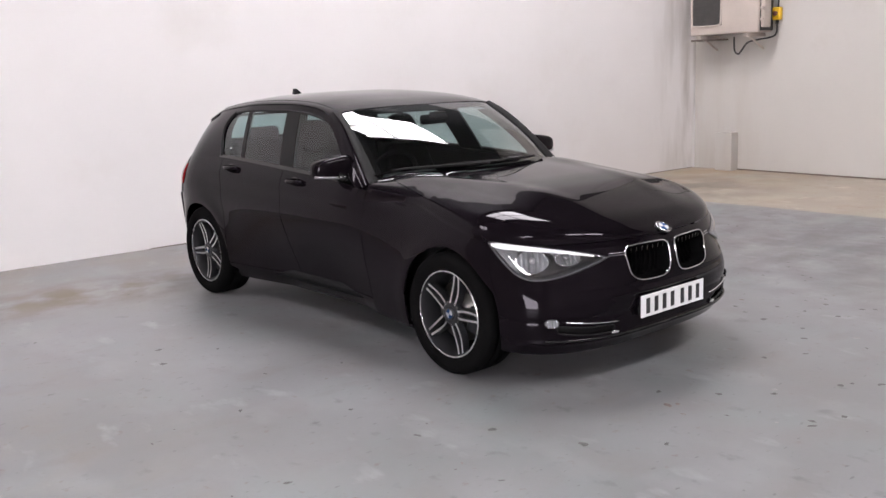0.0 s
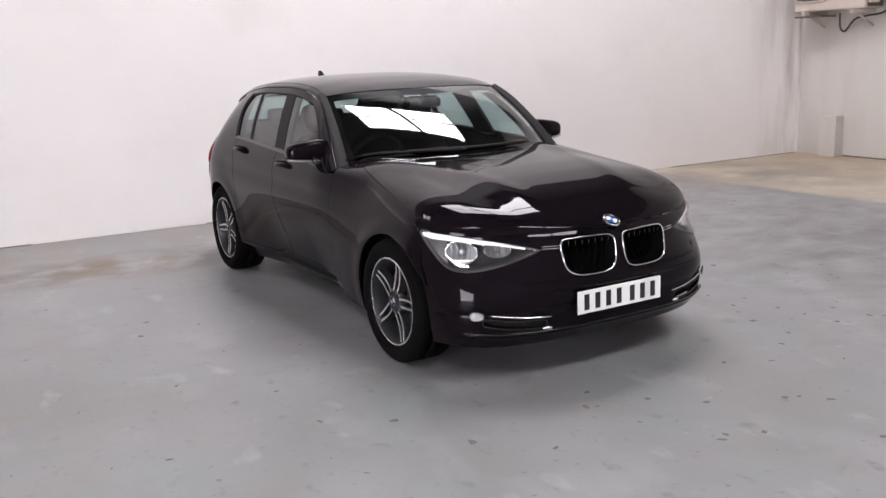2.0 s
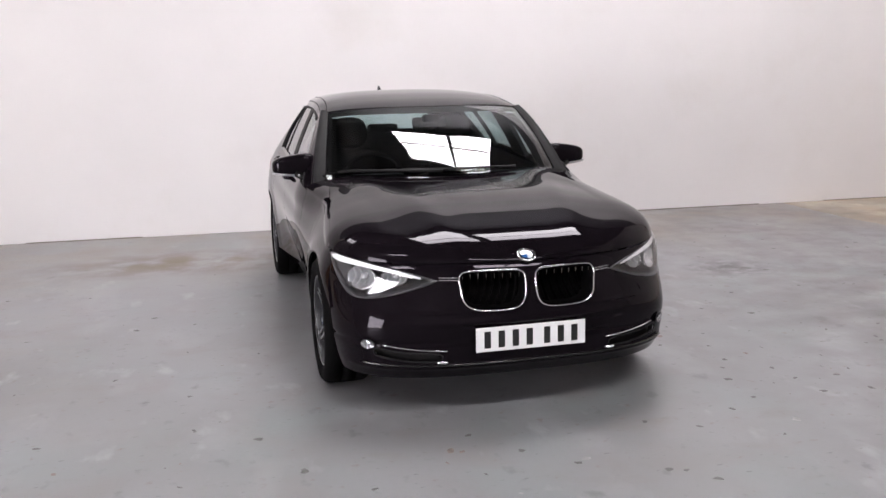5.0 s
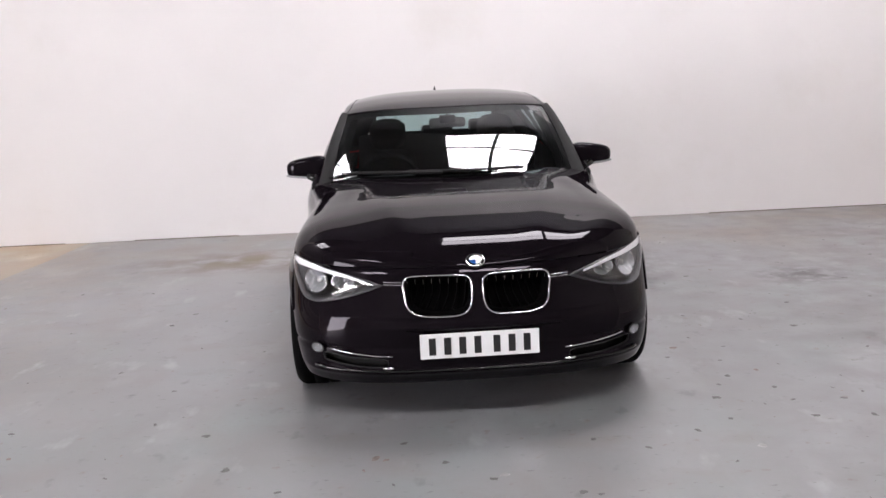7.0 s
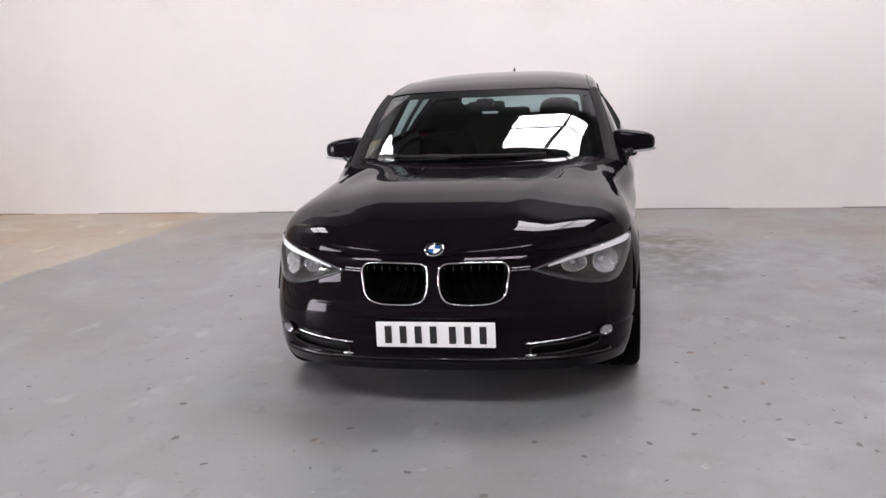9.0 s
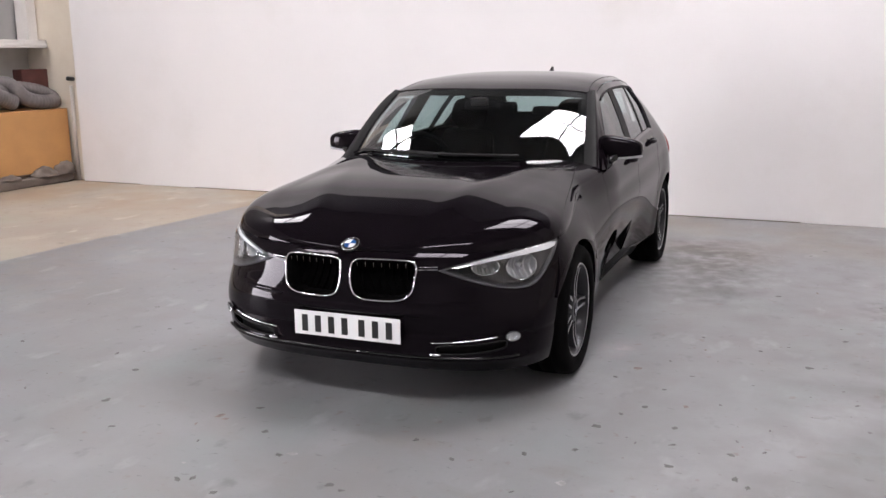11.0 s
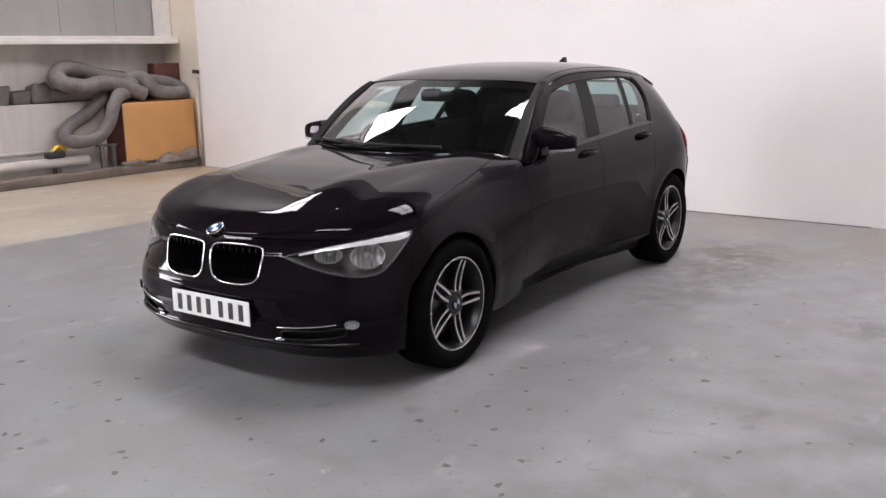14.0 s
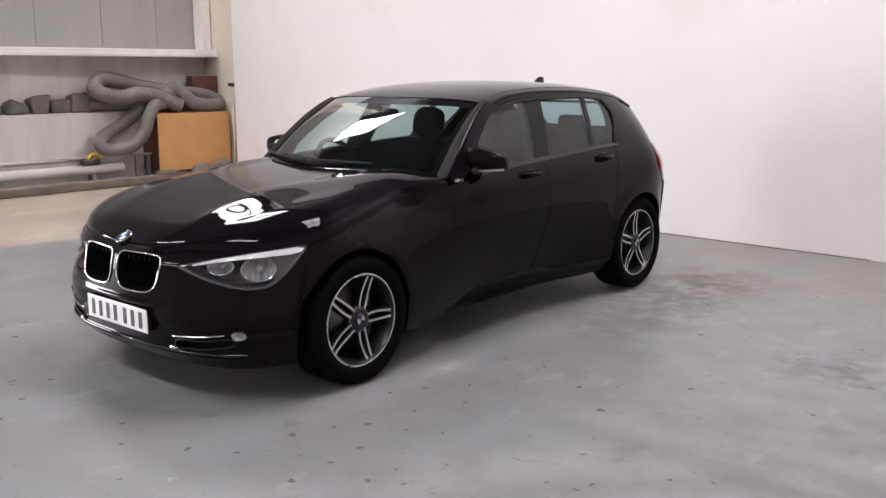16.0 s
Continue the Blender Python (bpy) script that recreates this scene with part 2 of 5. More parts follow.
UNIT_CREAM = material("cream_unit_casing", (0.47, 0.41, 0.365), 0.45, vary=0.08, scale=4)
UNIT_DARK = material("dark_fan_grille", (0.045, 0.042, 0.04), 0.6, vary=0.3)
CABLE = material("black_cable", (0.02, 0.02, 0.02), 0.5, vary=0.2)
RAG_GREY = material("dirty_grey_block", (0.13, 0.12, 0.115), 0.8, vary=0.35, scale=6, bump=0.4)
CHIP_DARK = material("floor_chip_dark", (0.108, 0.101, 0.101), 0.7, vary=0.4, scale=40)
CHIP_PALE = material("floor_scuff_pale", (0.26, 0.25, 0.25), 0.6, vary=0.3, scale=40)
CHIP_RED = material("floor_chip_red", (0.19, 0.145, 0.133), 0.7, vary=0.4, scale=40)


# east floor: dirt, deepened to bring down a stretch lit too brightly
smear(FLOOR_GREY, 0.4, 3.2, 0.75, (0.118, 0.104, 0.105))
# beige dust towards the west
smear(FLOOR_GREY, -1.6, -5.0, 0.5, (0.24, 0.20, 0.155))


def blot(m, x, y, rx, ry, amount, tone, scale=5.0):
    """A ragged patch of another tone on the floor, such as a stain."""
    t = m.node_tree
    b = t.nodes["Principled BSDF"]
    colour = b.inputs["Base Color"].links[0].from_socket
    place = [n for n in t.nodes if n.type == "TEX_COORD"][0].outputs["Object"]
    turn, far, near, cloud, ragged, times, mix = (t.nodes.new("ShaderNode" + n) for n in ("Mapping", "VectorMath", "MapRange", "TexNoise", "MapRange", "Math", "Mix"))
    turn.inputs["Scale"].default_value = (1 / rx, 1 / ry, 0)
    turn.inputs["Location"].default_value = (-x / rx, -y / ry, 0)
    far.operation = "LENGTH"
    t.links.new(place, turn.inputs["Vector"])
    t.links.new(turn.outputs["Vector"], far.inputs[0])
    near.inputs["From Min"].default_value, near.inputs["From Max"].default_value = 1.0, 0.15
    t.links.new(far.outputs["Value"], near.inputs["Value"])
    cloud.inputs["Scale"].default_value, cloud.inputs["Detail"].default_value = scale, 8
    t.links.new(place, cloud.inputs["Vector"])
    ragged.inputs["From Min"].default_value, ragged.inputs["From Max"].default_value, ragged.inputs["To Max"].default_value = 0.38, 0.60, amount
    t.links.new(cloud.outputs["Fac"], ragged.inputs["Value"])
    times.operation = "MULTIPLY"
    t.links.new(near.outputs["Result"], times.inputs[0])
    t.links.new(ragged.outputs["Result"], times.inputs[1])
    mix.data_type = "RGBA"
    mix.inputs["B"].default_value = (*tone, 1)
    t.links.new(times.outputs[0], mix.inputs["Factor"])
    t.links.new(colour, mix.inputs["A"])
    t.links.new(mix.outputs["Result"], b.inputs["Base Color"])
    # the patch is duller than the paint
    dull = t.nodes.new("ShaderNodeMix")
    dull.inputs["B"].default_value = 0.95
    t.links.new(times.outputs[0], dull.inputs["Factor"])
    t.links.new(b.inputs["Roughness"].links[0].from_socket, dull.inputs["A"])
    t.links.new(dull.outputs["Result"], b.inputs["Roughness"])


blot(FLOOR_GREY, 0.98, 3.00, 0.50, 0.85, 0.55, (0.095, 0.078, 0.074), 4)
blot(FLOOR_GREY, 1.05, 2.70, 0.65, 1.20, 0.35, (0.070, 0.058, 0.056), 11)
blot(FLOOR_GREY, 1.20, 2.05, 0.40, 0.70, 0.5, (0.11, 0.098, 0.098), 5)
blot(FLOOR_GREY, -1.70, 3.30, 1.3, 0.60, 0.85, (0.165, 0.128, 0.092), 3)
blot(FLOOR_GREY, 0.95, 0.52, 0.16, 0.20, 0.9, (0.32, 0.295, 0.30), 12)
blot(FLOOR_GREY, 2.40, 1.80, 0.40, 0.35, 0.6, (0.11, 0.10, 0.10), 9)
blot(FLOOR_CREAM, 5.3, 3.6, 1.7, 1.5, 1.0, (0.185, 0.168, 0.150), 1.6)
# broad darker tone over the east floor, set to lower its brightness
blot(FLOOR_GREY, 3.2, 0.2, 1.8, 1.5, 0.4, (0.13, 0.122, 0.124), 2.5)


# ---- mesh helpers ----
def part(name, bm, mat, parent=None, label="", smooth=True):
    """Links a bmesh as one mesh object under a thing or a part."""
    data = bpy.data.meshes.new(name)
    bm.to_mesh(data)
    bm.free()
    if smooth:
        data.shade_smooth()
    mats = mat if isinstance(mat, (list, tuple)) else [mat]
    for m in mats:
        data.materials.append(m)
    ob = new(name, data)
    if parent is not None:
        ob.parent = parent
        if parent.type == "MESH" or parent.parent is not None:
            ob.matrix_parent_inverse = Matrix.Identity(4)
    if label:
        ob["label"] = label
    return ob


def thing(name, label, category, group="", at=None):
    e = new(name)
    if at is not None:
        e.matrix_basis = at
    return tagged(e, label, category, group)


def spline(pts):
    """A smooth function through (a, value) pairs."""
    xs, ys = np.array([p[0] for p in pts], float), np.array([p[1] for p in pts], float)
    h = np.diff(xs)
    d = np.diff(ys) / h
    m = np.r_[d[0], [0 if a * b <= 0 else 2 * a * b / (a + b) for a, b in zip(d, d[1:])], d[-1]]

    def f(x):
        x = min(max(x, xs[0]), xs[-1])
        i = min(int(np.searchsorted(xs, x, "right")) - 1, len(h) - 1)
        i = max(i, 0)
        t = (x - xs[i]) / h[i]
        return float(ys[i] * (1 + 2 * t) * (1 - t) ** 2 + m[i] * h[i] * t * (1 - t) ** 2 + ys[i + 1] * t * t * (3 - 2 * t) + m[i + 1] * h[i] * t * t * (t - 1))

    return f


def grid(f, us, vs, bm=None, flip=False, skip=None, lip=0.0, lip_dir=None):
    """A sheet f(u, v) over the values us and vs. lip: folds the rim inwards by so much, along lip_dir or minus the normal."""
    bm = bm or bmesh.new()
    rows = [[bm.verts.new(f(u, v)) for u in us] for v in vs]
    for j in range(len(vs) - 1):
        for i in range(len(us) - 1):
            if skip and skip(0.5 * (us[i] + us[i + 1]), 0.5 * (vs[j] + vs[j + 1])):
                continue
            q = [rows[j][i], rows[j][i + 1], rows[j + 1][i + 1], rows[j + 1][i]]
            if flip:
                q.reverse()
            try:
                bm.faces.new(q)
            except ValueError:
                pass
    return bm


def fold(bm, depth, way=None):
    """Folds the open rim inwards, so that a panel shows an edge."""
    bmesh.ops.remove_doubles(bm, verts=bm.verts, dist=1e-5)
    bm.normal_update()
    rim = [e for e in bm.edges if len(e.link_faces) == 1]
    was = {v: v.normal.copy() for e in rim for v in e.verts}
    made = bmesh.ops.extrude_edge_only(bm, edges=rim)["geom"]
    for v in [g for g in made if isinstance(g, bmesh.types.BMVert)]:
        near = min(was, key=lambda w: (w.co - v.co).length_squared)
        v.co += (Vector(way) * depth) if way else (-was[near] * depth)
    for e in rim:
        e.smooth = False
    return bm


def box(x0, x1, y0, y1, z0, z1, bevel=0.0, bm=None, seg=2):
    bm = bm or bmesh.new()
    made = bmesh.ops.create_cube(bm, size=1.0)["verts"]
    for v in made:
        v.co = Vector(((x0 + x1) / 2 + v.co.x * (x1 - x0), (y0 + y1) / 2 + v.co.y * (y1 - y0), (z0 + z1) / 2 + v.co.z * (z1 - z0)))
    if bevel:
        es = list({e for v in made for e in v.link_edges})
        bmesh.ops.bevel(bm, geom=es, offset=bevel, segments=seg, affect="EDGES", profile=0.5)
    return bm


def lathe(profile, n=48, bm=None, close=False):
    """Turns (radius, along) round the x axis."""
    bm = bm or bmesh.new()
    rings = [[bm.verts.new((a, r * math.cos(2 * math.pi * k / n), r * math.sin(2 * math.pi * k / n))) for k in range(n)] for r, a in profile]
    pairs = list(zip(rings, rings[1:])) + ([(rings[-1], rings[0])] if close else [])
    for a, b in pairs:
        for k in range(n):
            bm.faces.new((a[k], a[(k + 1) % n], b[(k + 1) % n], b[k]))
    return bm


def tube(path, radius, n=10, bm=None, caps=True, closed=False):
    """A round bar along a path; radius a number or a function of 0..1."""
    bm = bm or bmesh.new()
    path = [Vector(p) for p in path]
    rings = []
    count = len(path)
    up = Vector((0.123, 0.21, 0.97))
    for i, p in enumerate(path):
        if closed:
            d = path[(i + 1) % count] - path[i - 1]
        else:
            d = path[min(i + 1, count - 1)] - path[max(i - 1, 0)]
        d.normalize()
        a = d.cross(up)
        a.normalize()
        b = d.cross(a)
        r = radius(i / max(1, count - 1)) if callable(radius) else radius
        rings.append([bm.verts.new(p + a * r * math.cos(2 * math.pi * k / n) + b * r * math.sin(2 * math.pi * k / n)) for k in range(n)])
    pairs = list(zip(rings, rings[1:])) + ([(rings[-1], rings[0])] if closed else [])
    for a, b in pairs:
        for k in range(n):
            bm.faces.new((a[k], a[(k + 1) % n], b[(k + 1) % n], b[k]))
    if caps and not closed:
        bm.faces.new(rings[0])
        bm.faces.new(rings[-1][::-1])
    bmesh.ops.recalc_face_normals(bm, faces=bm.faces)
    return bm


def smooth_path(pts, n=8):
    """A curve through the points."""
    pts = [Vector(p) for p in pts]
    out = []
    for i in range(len(pts) - 1):
        p0, p1, p2, p3 = pts[max(i - 1, 0)], pts[i], pts[i + 1], pts[min(i + 2, len(pts) - 1)]
        for k in range(n):
            t = k / n
            out.append(0.5 * ((2 * p1) + (p2 - p0) * t + (2 * p0 - 5 * p1 + 4 * p2 - p3) * t * t + (3 * p1 - p0 - 3 * p2 + p3) * t ** 3))
    return out + [pts[-1]]


def lin(a, b, n):
    return [a + (b - a) * i / n for i in range(n + 1)]


def inside(poly, x, y):
    """Whether (x, y) lies in the polygon."""
    hit = False
    for (x0, y0), (x1, y1) in zip(poly, poly[1:] + poly[:1]):
        if (y0 > y) != (y1 > y) and x < (x1 - x0) * (y - y0) / (y1 - y0) + x0:
            hit = not hit
    return hit


# ---- room ----
WALL_Y, RIGHT_X, LEFT_X, FRONT_Y, ROOF_Z = 4.70, 7.44, -7.71, -9.0, 7.5
WALL_END = -6.82


def slab(name, dims, mat, label, category="wall", bevel=0.004):
    return tagged(part(name, box(*dims, bevel), mat, smooth=False), label, category, kind="structure")


def worn_edge(x0, slope, seed):
    """The ragged line where the floor paint ends, from the front wall to the back wall."""
    rng = random.Random(seed)
    return [(x0 + slope * y + rng.uniform(-0.012, 0.012) + 0.03 * noise.noise(Vector((y * 0.9, seed, 0))), y) for y in lin(FRONT_Y, WALL_Y, 110)]


def floor_strip(name, left, right, mat, label):
    """A slab of floor between two lines that run from front to back."""
    bm = bmesh.new()
    rows = [[bm.verts.new((a[0], a[1], 0.0)), bm.verts.new((b[0], b[1], 0.0))] for a, b in zip(left, right)]
    for p, q in zip(rows, rows[1:]):
        bm.faces.new((p[0], p[1], q[1], q[0]))
    made = bmesh.ops.extrude_face_region(bm, geom=bm.faces[:])["geom"]
    for v in [g for g in made if isinstance(g, bmesh.types.BMVert)]:
        v.co.z = -0.1
    bmesh.ops.recalc_face_normals(bm, faces=bm.faces)
    return tagged(part(name, bm, mat, smooth=False), label, "floor", kind="structure")


EDGE_W, EDGE_E = worn_edge(-3.99, 0.072, 3), worn_edge(4.87, -0.04, 8)
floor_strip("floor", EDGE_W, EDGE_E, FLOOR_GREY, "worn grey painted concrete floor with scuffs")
floor_strip("floor_bare_west", [(LEFT_X, y) for _, y in EDGE_W], EDGE_W, FLOOR_CREAM, "bare cream concrete floor strip beside grey paint")
floor_strip("floor_bare_east", EDGE_E, [(RIGHT_X, y) for _, y in EDGE_E], FLOOR_CREAM, "bare cream concrete floor strip by the wall")
slab("floor_bay", (LEFT_X, WALL_END, WALL_Y, WALL_Y + 0.5, -0.1, 0.0), FLOOR_CREAM, "bare cream concrete floor at the back of the bay", "floor", 0)
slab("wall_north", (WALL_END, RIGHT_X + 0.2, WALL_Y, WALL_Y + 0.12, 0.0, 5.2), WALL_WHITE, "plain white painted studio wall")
# unseen dark upper wall, added so the bonnet mirrors black above the white
slab("wall_north_upper", (WALL_END, RIGHT_X + 0.2, WALL_Y + 0.02, WALL_Y + 0.12, 5.2, ROOF_Z), CEILING, "unseen dark upper wall added above the studio wall")
slab("wall_east", (RIGHT_X, RIGHT_X + 0.2, FRONT_Y, WALL_Y, 0.0, ROOF_Z), WALL_SIDE, "aged white painted masonry wall with its tone dimmed")
slab("wall_south", (LEFT_X, RIGHT_X + 0.2, FRONT_Y - 0.2, FRONT_Y, 0.0, ROOF_Z), WALL_PLAIN, "unseen plain grey wall added to close the room")
slab("wall_west", (LEFT_X - 0.2, LEFT_X, FRONT_Y, WALL_Y + 0.7, 1.70, ROOF_Z), WALL_GREY, "grey sheet-clad upper side wall")
slab("wall_west_low", (LEFT_X - 0.2, LEFT_X, FRONT_Y, WALL_Y + 0.7, 0.0, 1.70), WALL_DUSTY, "off-white painted lower side wall")
slab("wall_bay", (LEFT_X, WALL_END, WALL_Y + 0.5, WALL_Y + 0.7, 0.0, ROOF_Z), WALL_GREY, "grey wall closing the bay")
tagged(part("ceiling", box(LEFT_X - 0.2, RIGHT_X + 0.2, FRONT_Y - 0.2, WALL_Y + 0.7, ROOF_Z, ROOF_Z + 0.2), CEILING, smooth=False), "dull grey sheet roof", "ceiling", kind="structure")

# rooflights
ROOFLIGHTS = [(x0 + k * w, x0 + k * w + w - 0.16, y0, y1) for x0, w, y0, y1 in ((-7.55, 1.18, 2.3, 4.0), (0.05, 1.95, 2.0, 4.05), (-7.55, 1.45, -6.0, -4.9), (0.05, 1.95, -5.9, -4.8)) for k in (0, 1)]
ROOFLIGHTS = [(x0, x1, a, b) for x0, x1, y0, y1 in ROOFLIGHTS for a, b in ((y0, (y0 + y1) / 2 - 0.05), ((y0 + y1) / 2 + 0.05, y1))]
for x0, x1, y0, y1 in ROOFLIGHTS:
    ob = part("rooflight", box(x0, x1, y0, y1, ROOF_Z - 0.03, ROOF_Z - 0.005), ROOFLIGHT if y0 > 0 else ROOFLIGHT_FRONT, smooth=False)
    tagged(ob, "bright translucent rooflight panel in the roof", "rooflight", "rooflights", "structure")

# ---- car ----
car = thing("car", "glossy black five-door hatchback parked on grey floor", "car", at=pose(-0.011, 0.030, 0, 0, 0, 2.25))
WHEELBASE, AXLE_Z, ARCH = 2.64, 0.312, 0.345
QUARTER_Y = WHEELBASE - ARCH - 0.004
NOSE_Y, TAIL_Y = -0.15, 2.72

half_width = spline([(-0.15, 0.858), (0.3, 0.862), (0.9, 0.862), (1.6, 0.864), (2.2, 0.866), (2.64, 0.868), (3.0, 0.858), (3.6, 0.835)])
side_inset = spline([(0.13, 0.075), (0.20, 0.046), (0.27, 0.030), (0.36, 0.020), (0.48, 0.012), (0.60, 0.006), (0.70, 0.0), (0.78, 0.004), (0.86, 0.022), (0.93, 0.055), (1.0, 0.10)])
nose_y = spline([(0.15, -0.63), (0.19, -0.675), (0.24, -0.712), (0.35, -0.720), (0.43, -0.738), (0.50, -0.746), (0.56, -0.741), (0.61, -0.732), (0.66, -0.713), (0.70, -0.685), (0.76, -0.63)])
tail_y = spline([(0.15, 3.26), (0.25, 3.31), (0.45, 3.38), (0.65, 3.41), (0.80, 3.36), (0.92, 3.30), (1.0, 3.25)])
edge_z = spline([(-0.75, 0.690), (-0.45, 0.692), (-0.25, 0.707), (0.0, 0.752), (0.30, 0.822), (0.50, 0.855), (0.75, 0.886), (0.95, 0.915), (1.3, 0.938), (1.6, 0.952), (2.1, 0.975), (2.45, 0.985), (2.8, 0.975), (3.5, 0.945)])
hood_z = spline([(-0.78, 0.62), (-0.72, 0.672), (-0.69, 0.699), (-0.63, 0.7385), (-0.60, 0.7575), (-0.565, 0.7765), (-0.53, 0.7915), (-0.47, 0.8140), (-0.40, 0.8370), (-0.30, 0.8660), (-0.18, 0.892), (-0.02, 0.9125), (0.10, 0.922), (0.30, 0.936), (0.50, 0.948), (0.7, 0.956), (0.9, 0.962)])


def bump_at(v, c, w):
    return math.exp(-((v - c) / w) ** 2)


def fullness(z):
    """How square the plan of the nose is at a height."""
    t = min(1, max(0, (0.60 - z) / 0.26))
    return 2.1 + 0.9 * t * t * (3 - 2 * t)


def base_width(y, z):
    """Half width before the ends are rounded; the front wings lean in towards the bonnet."""
    k = min(1, max(0, (0.95 - y) / 0.7))
    t = min(1.2, max(0, (z - 0.54) / 0.25))
    return half_width(y) - side_inset(z) - 0.072 * k * k * (3 - 2 * k) * t * t


def half(y, z):
    """The body's half width at y and z."""
    w = base_width(y, z)
    crease = 0.80 + 0.030 * (y - 0.5)
    w -= 0.010 * bump_at(z, crease - 0.055, 0.045) * min(1, max(0, (y - 0.3) / 0.4)) * min(1, max(0, (3.0 - y) / 0.5))
    t = min(1, max(0, (0.70 - z) / 0.48))
    u = min(1, max(0, (y - 0.36) / 0.75)) * min(1, max(0, (2.31 - y) / 0.75))
    w -= 0.085 * t * t * (3 - 2 * t) * u * u * (3 - 2 * u)
    flare = max(bump_at(math.hypot(y, z - AXLE_Z), ARCH + 0.01, 0.06), bump_at(math.hypot(y - WHEELBASE, z - AXLE_Z), ARCH + 0.01, 0.07))
    w += 0.010 * flare
    if y < NOSE_Y:
        t = min(1.0, (NOSE_Y - y) / (NOSE_Y - nose_y(z)))
        n = fullness(z)
        w *= max(0.0, 1 - t ** n) ** (1 / n)
    if y > TAIL_Y:
        t = min(1.0, (y - TAIL_Y) / (tail_y(z) - TAIL_Y))
        w *= max(0.0, 1 - t ** 2.5) ** (1 / 2.5)
    return w


def front(a, z, out=0.0):
    """A point of the front: a runs from -1 to 1 round the nose, from the left of NOSE_Y to the right of it."""
    w, b = base_width(NOSE_Y, z), NOSE_Y - nose_y(z)
    s, c = math.sin(a * math.pi / 2), math.cos(a * math.pi / 2)
    e = 2 / fullness(z)
    x, y = w * math.copysign(abs(s) ** e, s), NOSE_Y - b * max(0.0, c) ** e
    nx, ny = s / w, -c / b
    d = math.hypot(nx, ny)
    return Vector((x + out * nx / d, y + out * ny / d, z))


def rear(a, z, out=0.0):
    w, b = half_width(TAIL_Y) - side_inset(z), tail_y(z) - TAIL_Y
    s, c = math.sin(a * math.pi / 2), math.cos(a * math.pi / 2)
    e = 2 / 2.5
    x, y = w * math.copysign(abs(s) ** e, s), TAIL_Y + b * max(0.0, c) ** e
    nx, ny = s / w, c / b
    d = math.hypot(nx, ny)
    return Vector((x + out * nx / d, y + out * ny / d, z))


def top_z(x, y):
    """Height of the bonnet and the wing tops."""
    ze, zc = edge_z(y), hood_z(y)
    w = max(half(y, ze), 1e-4)
    s = min(1.0, abs(x) / w)
    n = 4.8 - 1.2 * min(1, max(0, (y + 0.25) / 0.45))
    z = ze + (zc - ze) * max(0.0, 1 - s ** n) ** 0.5
    z += 0.019 * bump_at(s, 0.76, 0.15) * bump_at(y, 0.40, 0.32)
    k = min(1, max(0, (y + 0.62) / 0.25))
    ridge = 0.27 + 0.20 * (y + 0.6)
    d = min(1, max(0, (abs(x) - ridge) / 0.20))
    z -= 0.013 * k * d * d * (3 - 2 * d) * min(1, max(0, (0.95 - s) / 0.25)) - 0.004 * k
    z += 0.0035 * k * bump_at(abs(x), ridge, 0.06) * min(1, max(0.3, (0.8 - y)))
    return z


# greenhouse
belt = edge_z
rail_x = spline([(0.74, 0.790), (0.85, 0.762), (1.0, 0.715), (1.15, 0.668), (1.35, 0.630), (1.8, 0.606), (2.3, 0.580), (2.6, 0.556), (2.85, 0.538), (3.0, 0.532), (3.26, 0.58)])
rail_z = spline([(0.74, 0.885), (0.80, 0.935), (0.90, 1.030), (1.0, 1.118), (1.1, 1.200), (1.2, 1.255), (1.35, 1.296), (1.5, 1.320), (1.75, 1.332), (2.2, 1.326), (2.5, 1.306), (2.75, 1.280), (2.87, 1.256), (2.98, 1.222), (3.05, 1.172), (3.14, 1.068), (3.26, 0.962)])
roof_z = spline([(1.05, 1.285), (1.12, 1.312), (1.3, 1.352), (1.6, 1.386), (1.9, 1.399), (2.2, 1.393), (2.63, 1.366), (2.85, 1.338), (2.96, 1.312), (3.02, 1.23), (3.26, 0.985)])


def side_top(y, k, out=0.0):
    """From the belt (k = 0) to the roof rail (k = 1)."""
    zb = belt(y)
    xb, xr, zr = half(y, zb), rail_x(y), rail_z(y)
    x = xb + (xr - xb) * (0.80 * k + 0.20 * k * k)
    return Vector((x + out, y, zb + (zr - zb) * k))


def roof_at(x, y):
    xr, zr, zc = rail_x(y), rail_z(y), roof_z(y)
    s = min(1.0, abs(x) / xr)
    return zr + (zc - zr) * max(0.0, 1 - s ** 2.6) ** 0.55


def mirrored(f):
    return lambda u, v: Vector((-f(u, v)[0], *f(u, v)[1:]))


def both(name, make, mat, parent=None, label="", depth=0.012):
    """A panel on each side of the car: make(sign) gives its bmesh."""
    out = []
    for sgn in (1, -1):
        bm = make(sgn)
        if depth:
            fold(bm, depth)
        out.append(part(name, bm, mat, parent or car, label))
    return out


def sheet(f, us, vs, sgn, skip=None):
    g = f if sgn > 0 else mirrored(f)
    return grid(g, us, vs, flip=sgn < 0, skip=skip)


# headlamp outline on the front: (a, z)
LAMP = [(0.300, 0.622), (0.36, 0.642), (0.45, 0.664), (0.55, 0.682), (0.65, 0.696), (0.75, 0.706), (0.84, 0.711), (0.862, 0.704), (0.80, 0.640), (0.74, 0.580), (0.69, 0.545), (0.62, 0.534), (0.54, 0.541), (0.45, 0.562), (0.36, 0.595)]
LAMP_MID = (0.61, 0.625)


def lamp_scaled(k):
    return [(LAMP_MID[0] + (a - LAMP_MID[0]) * k, LAMP_MID[1] + (z - LAMP_MID[1]) * k) for a, z in LAMP]


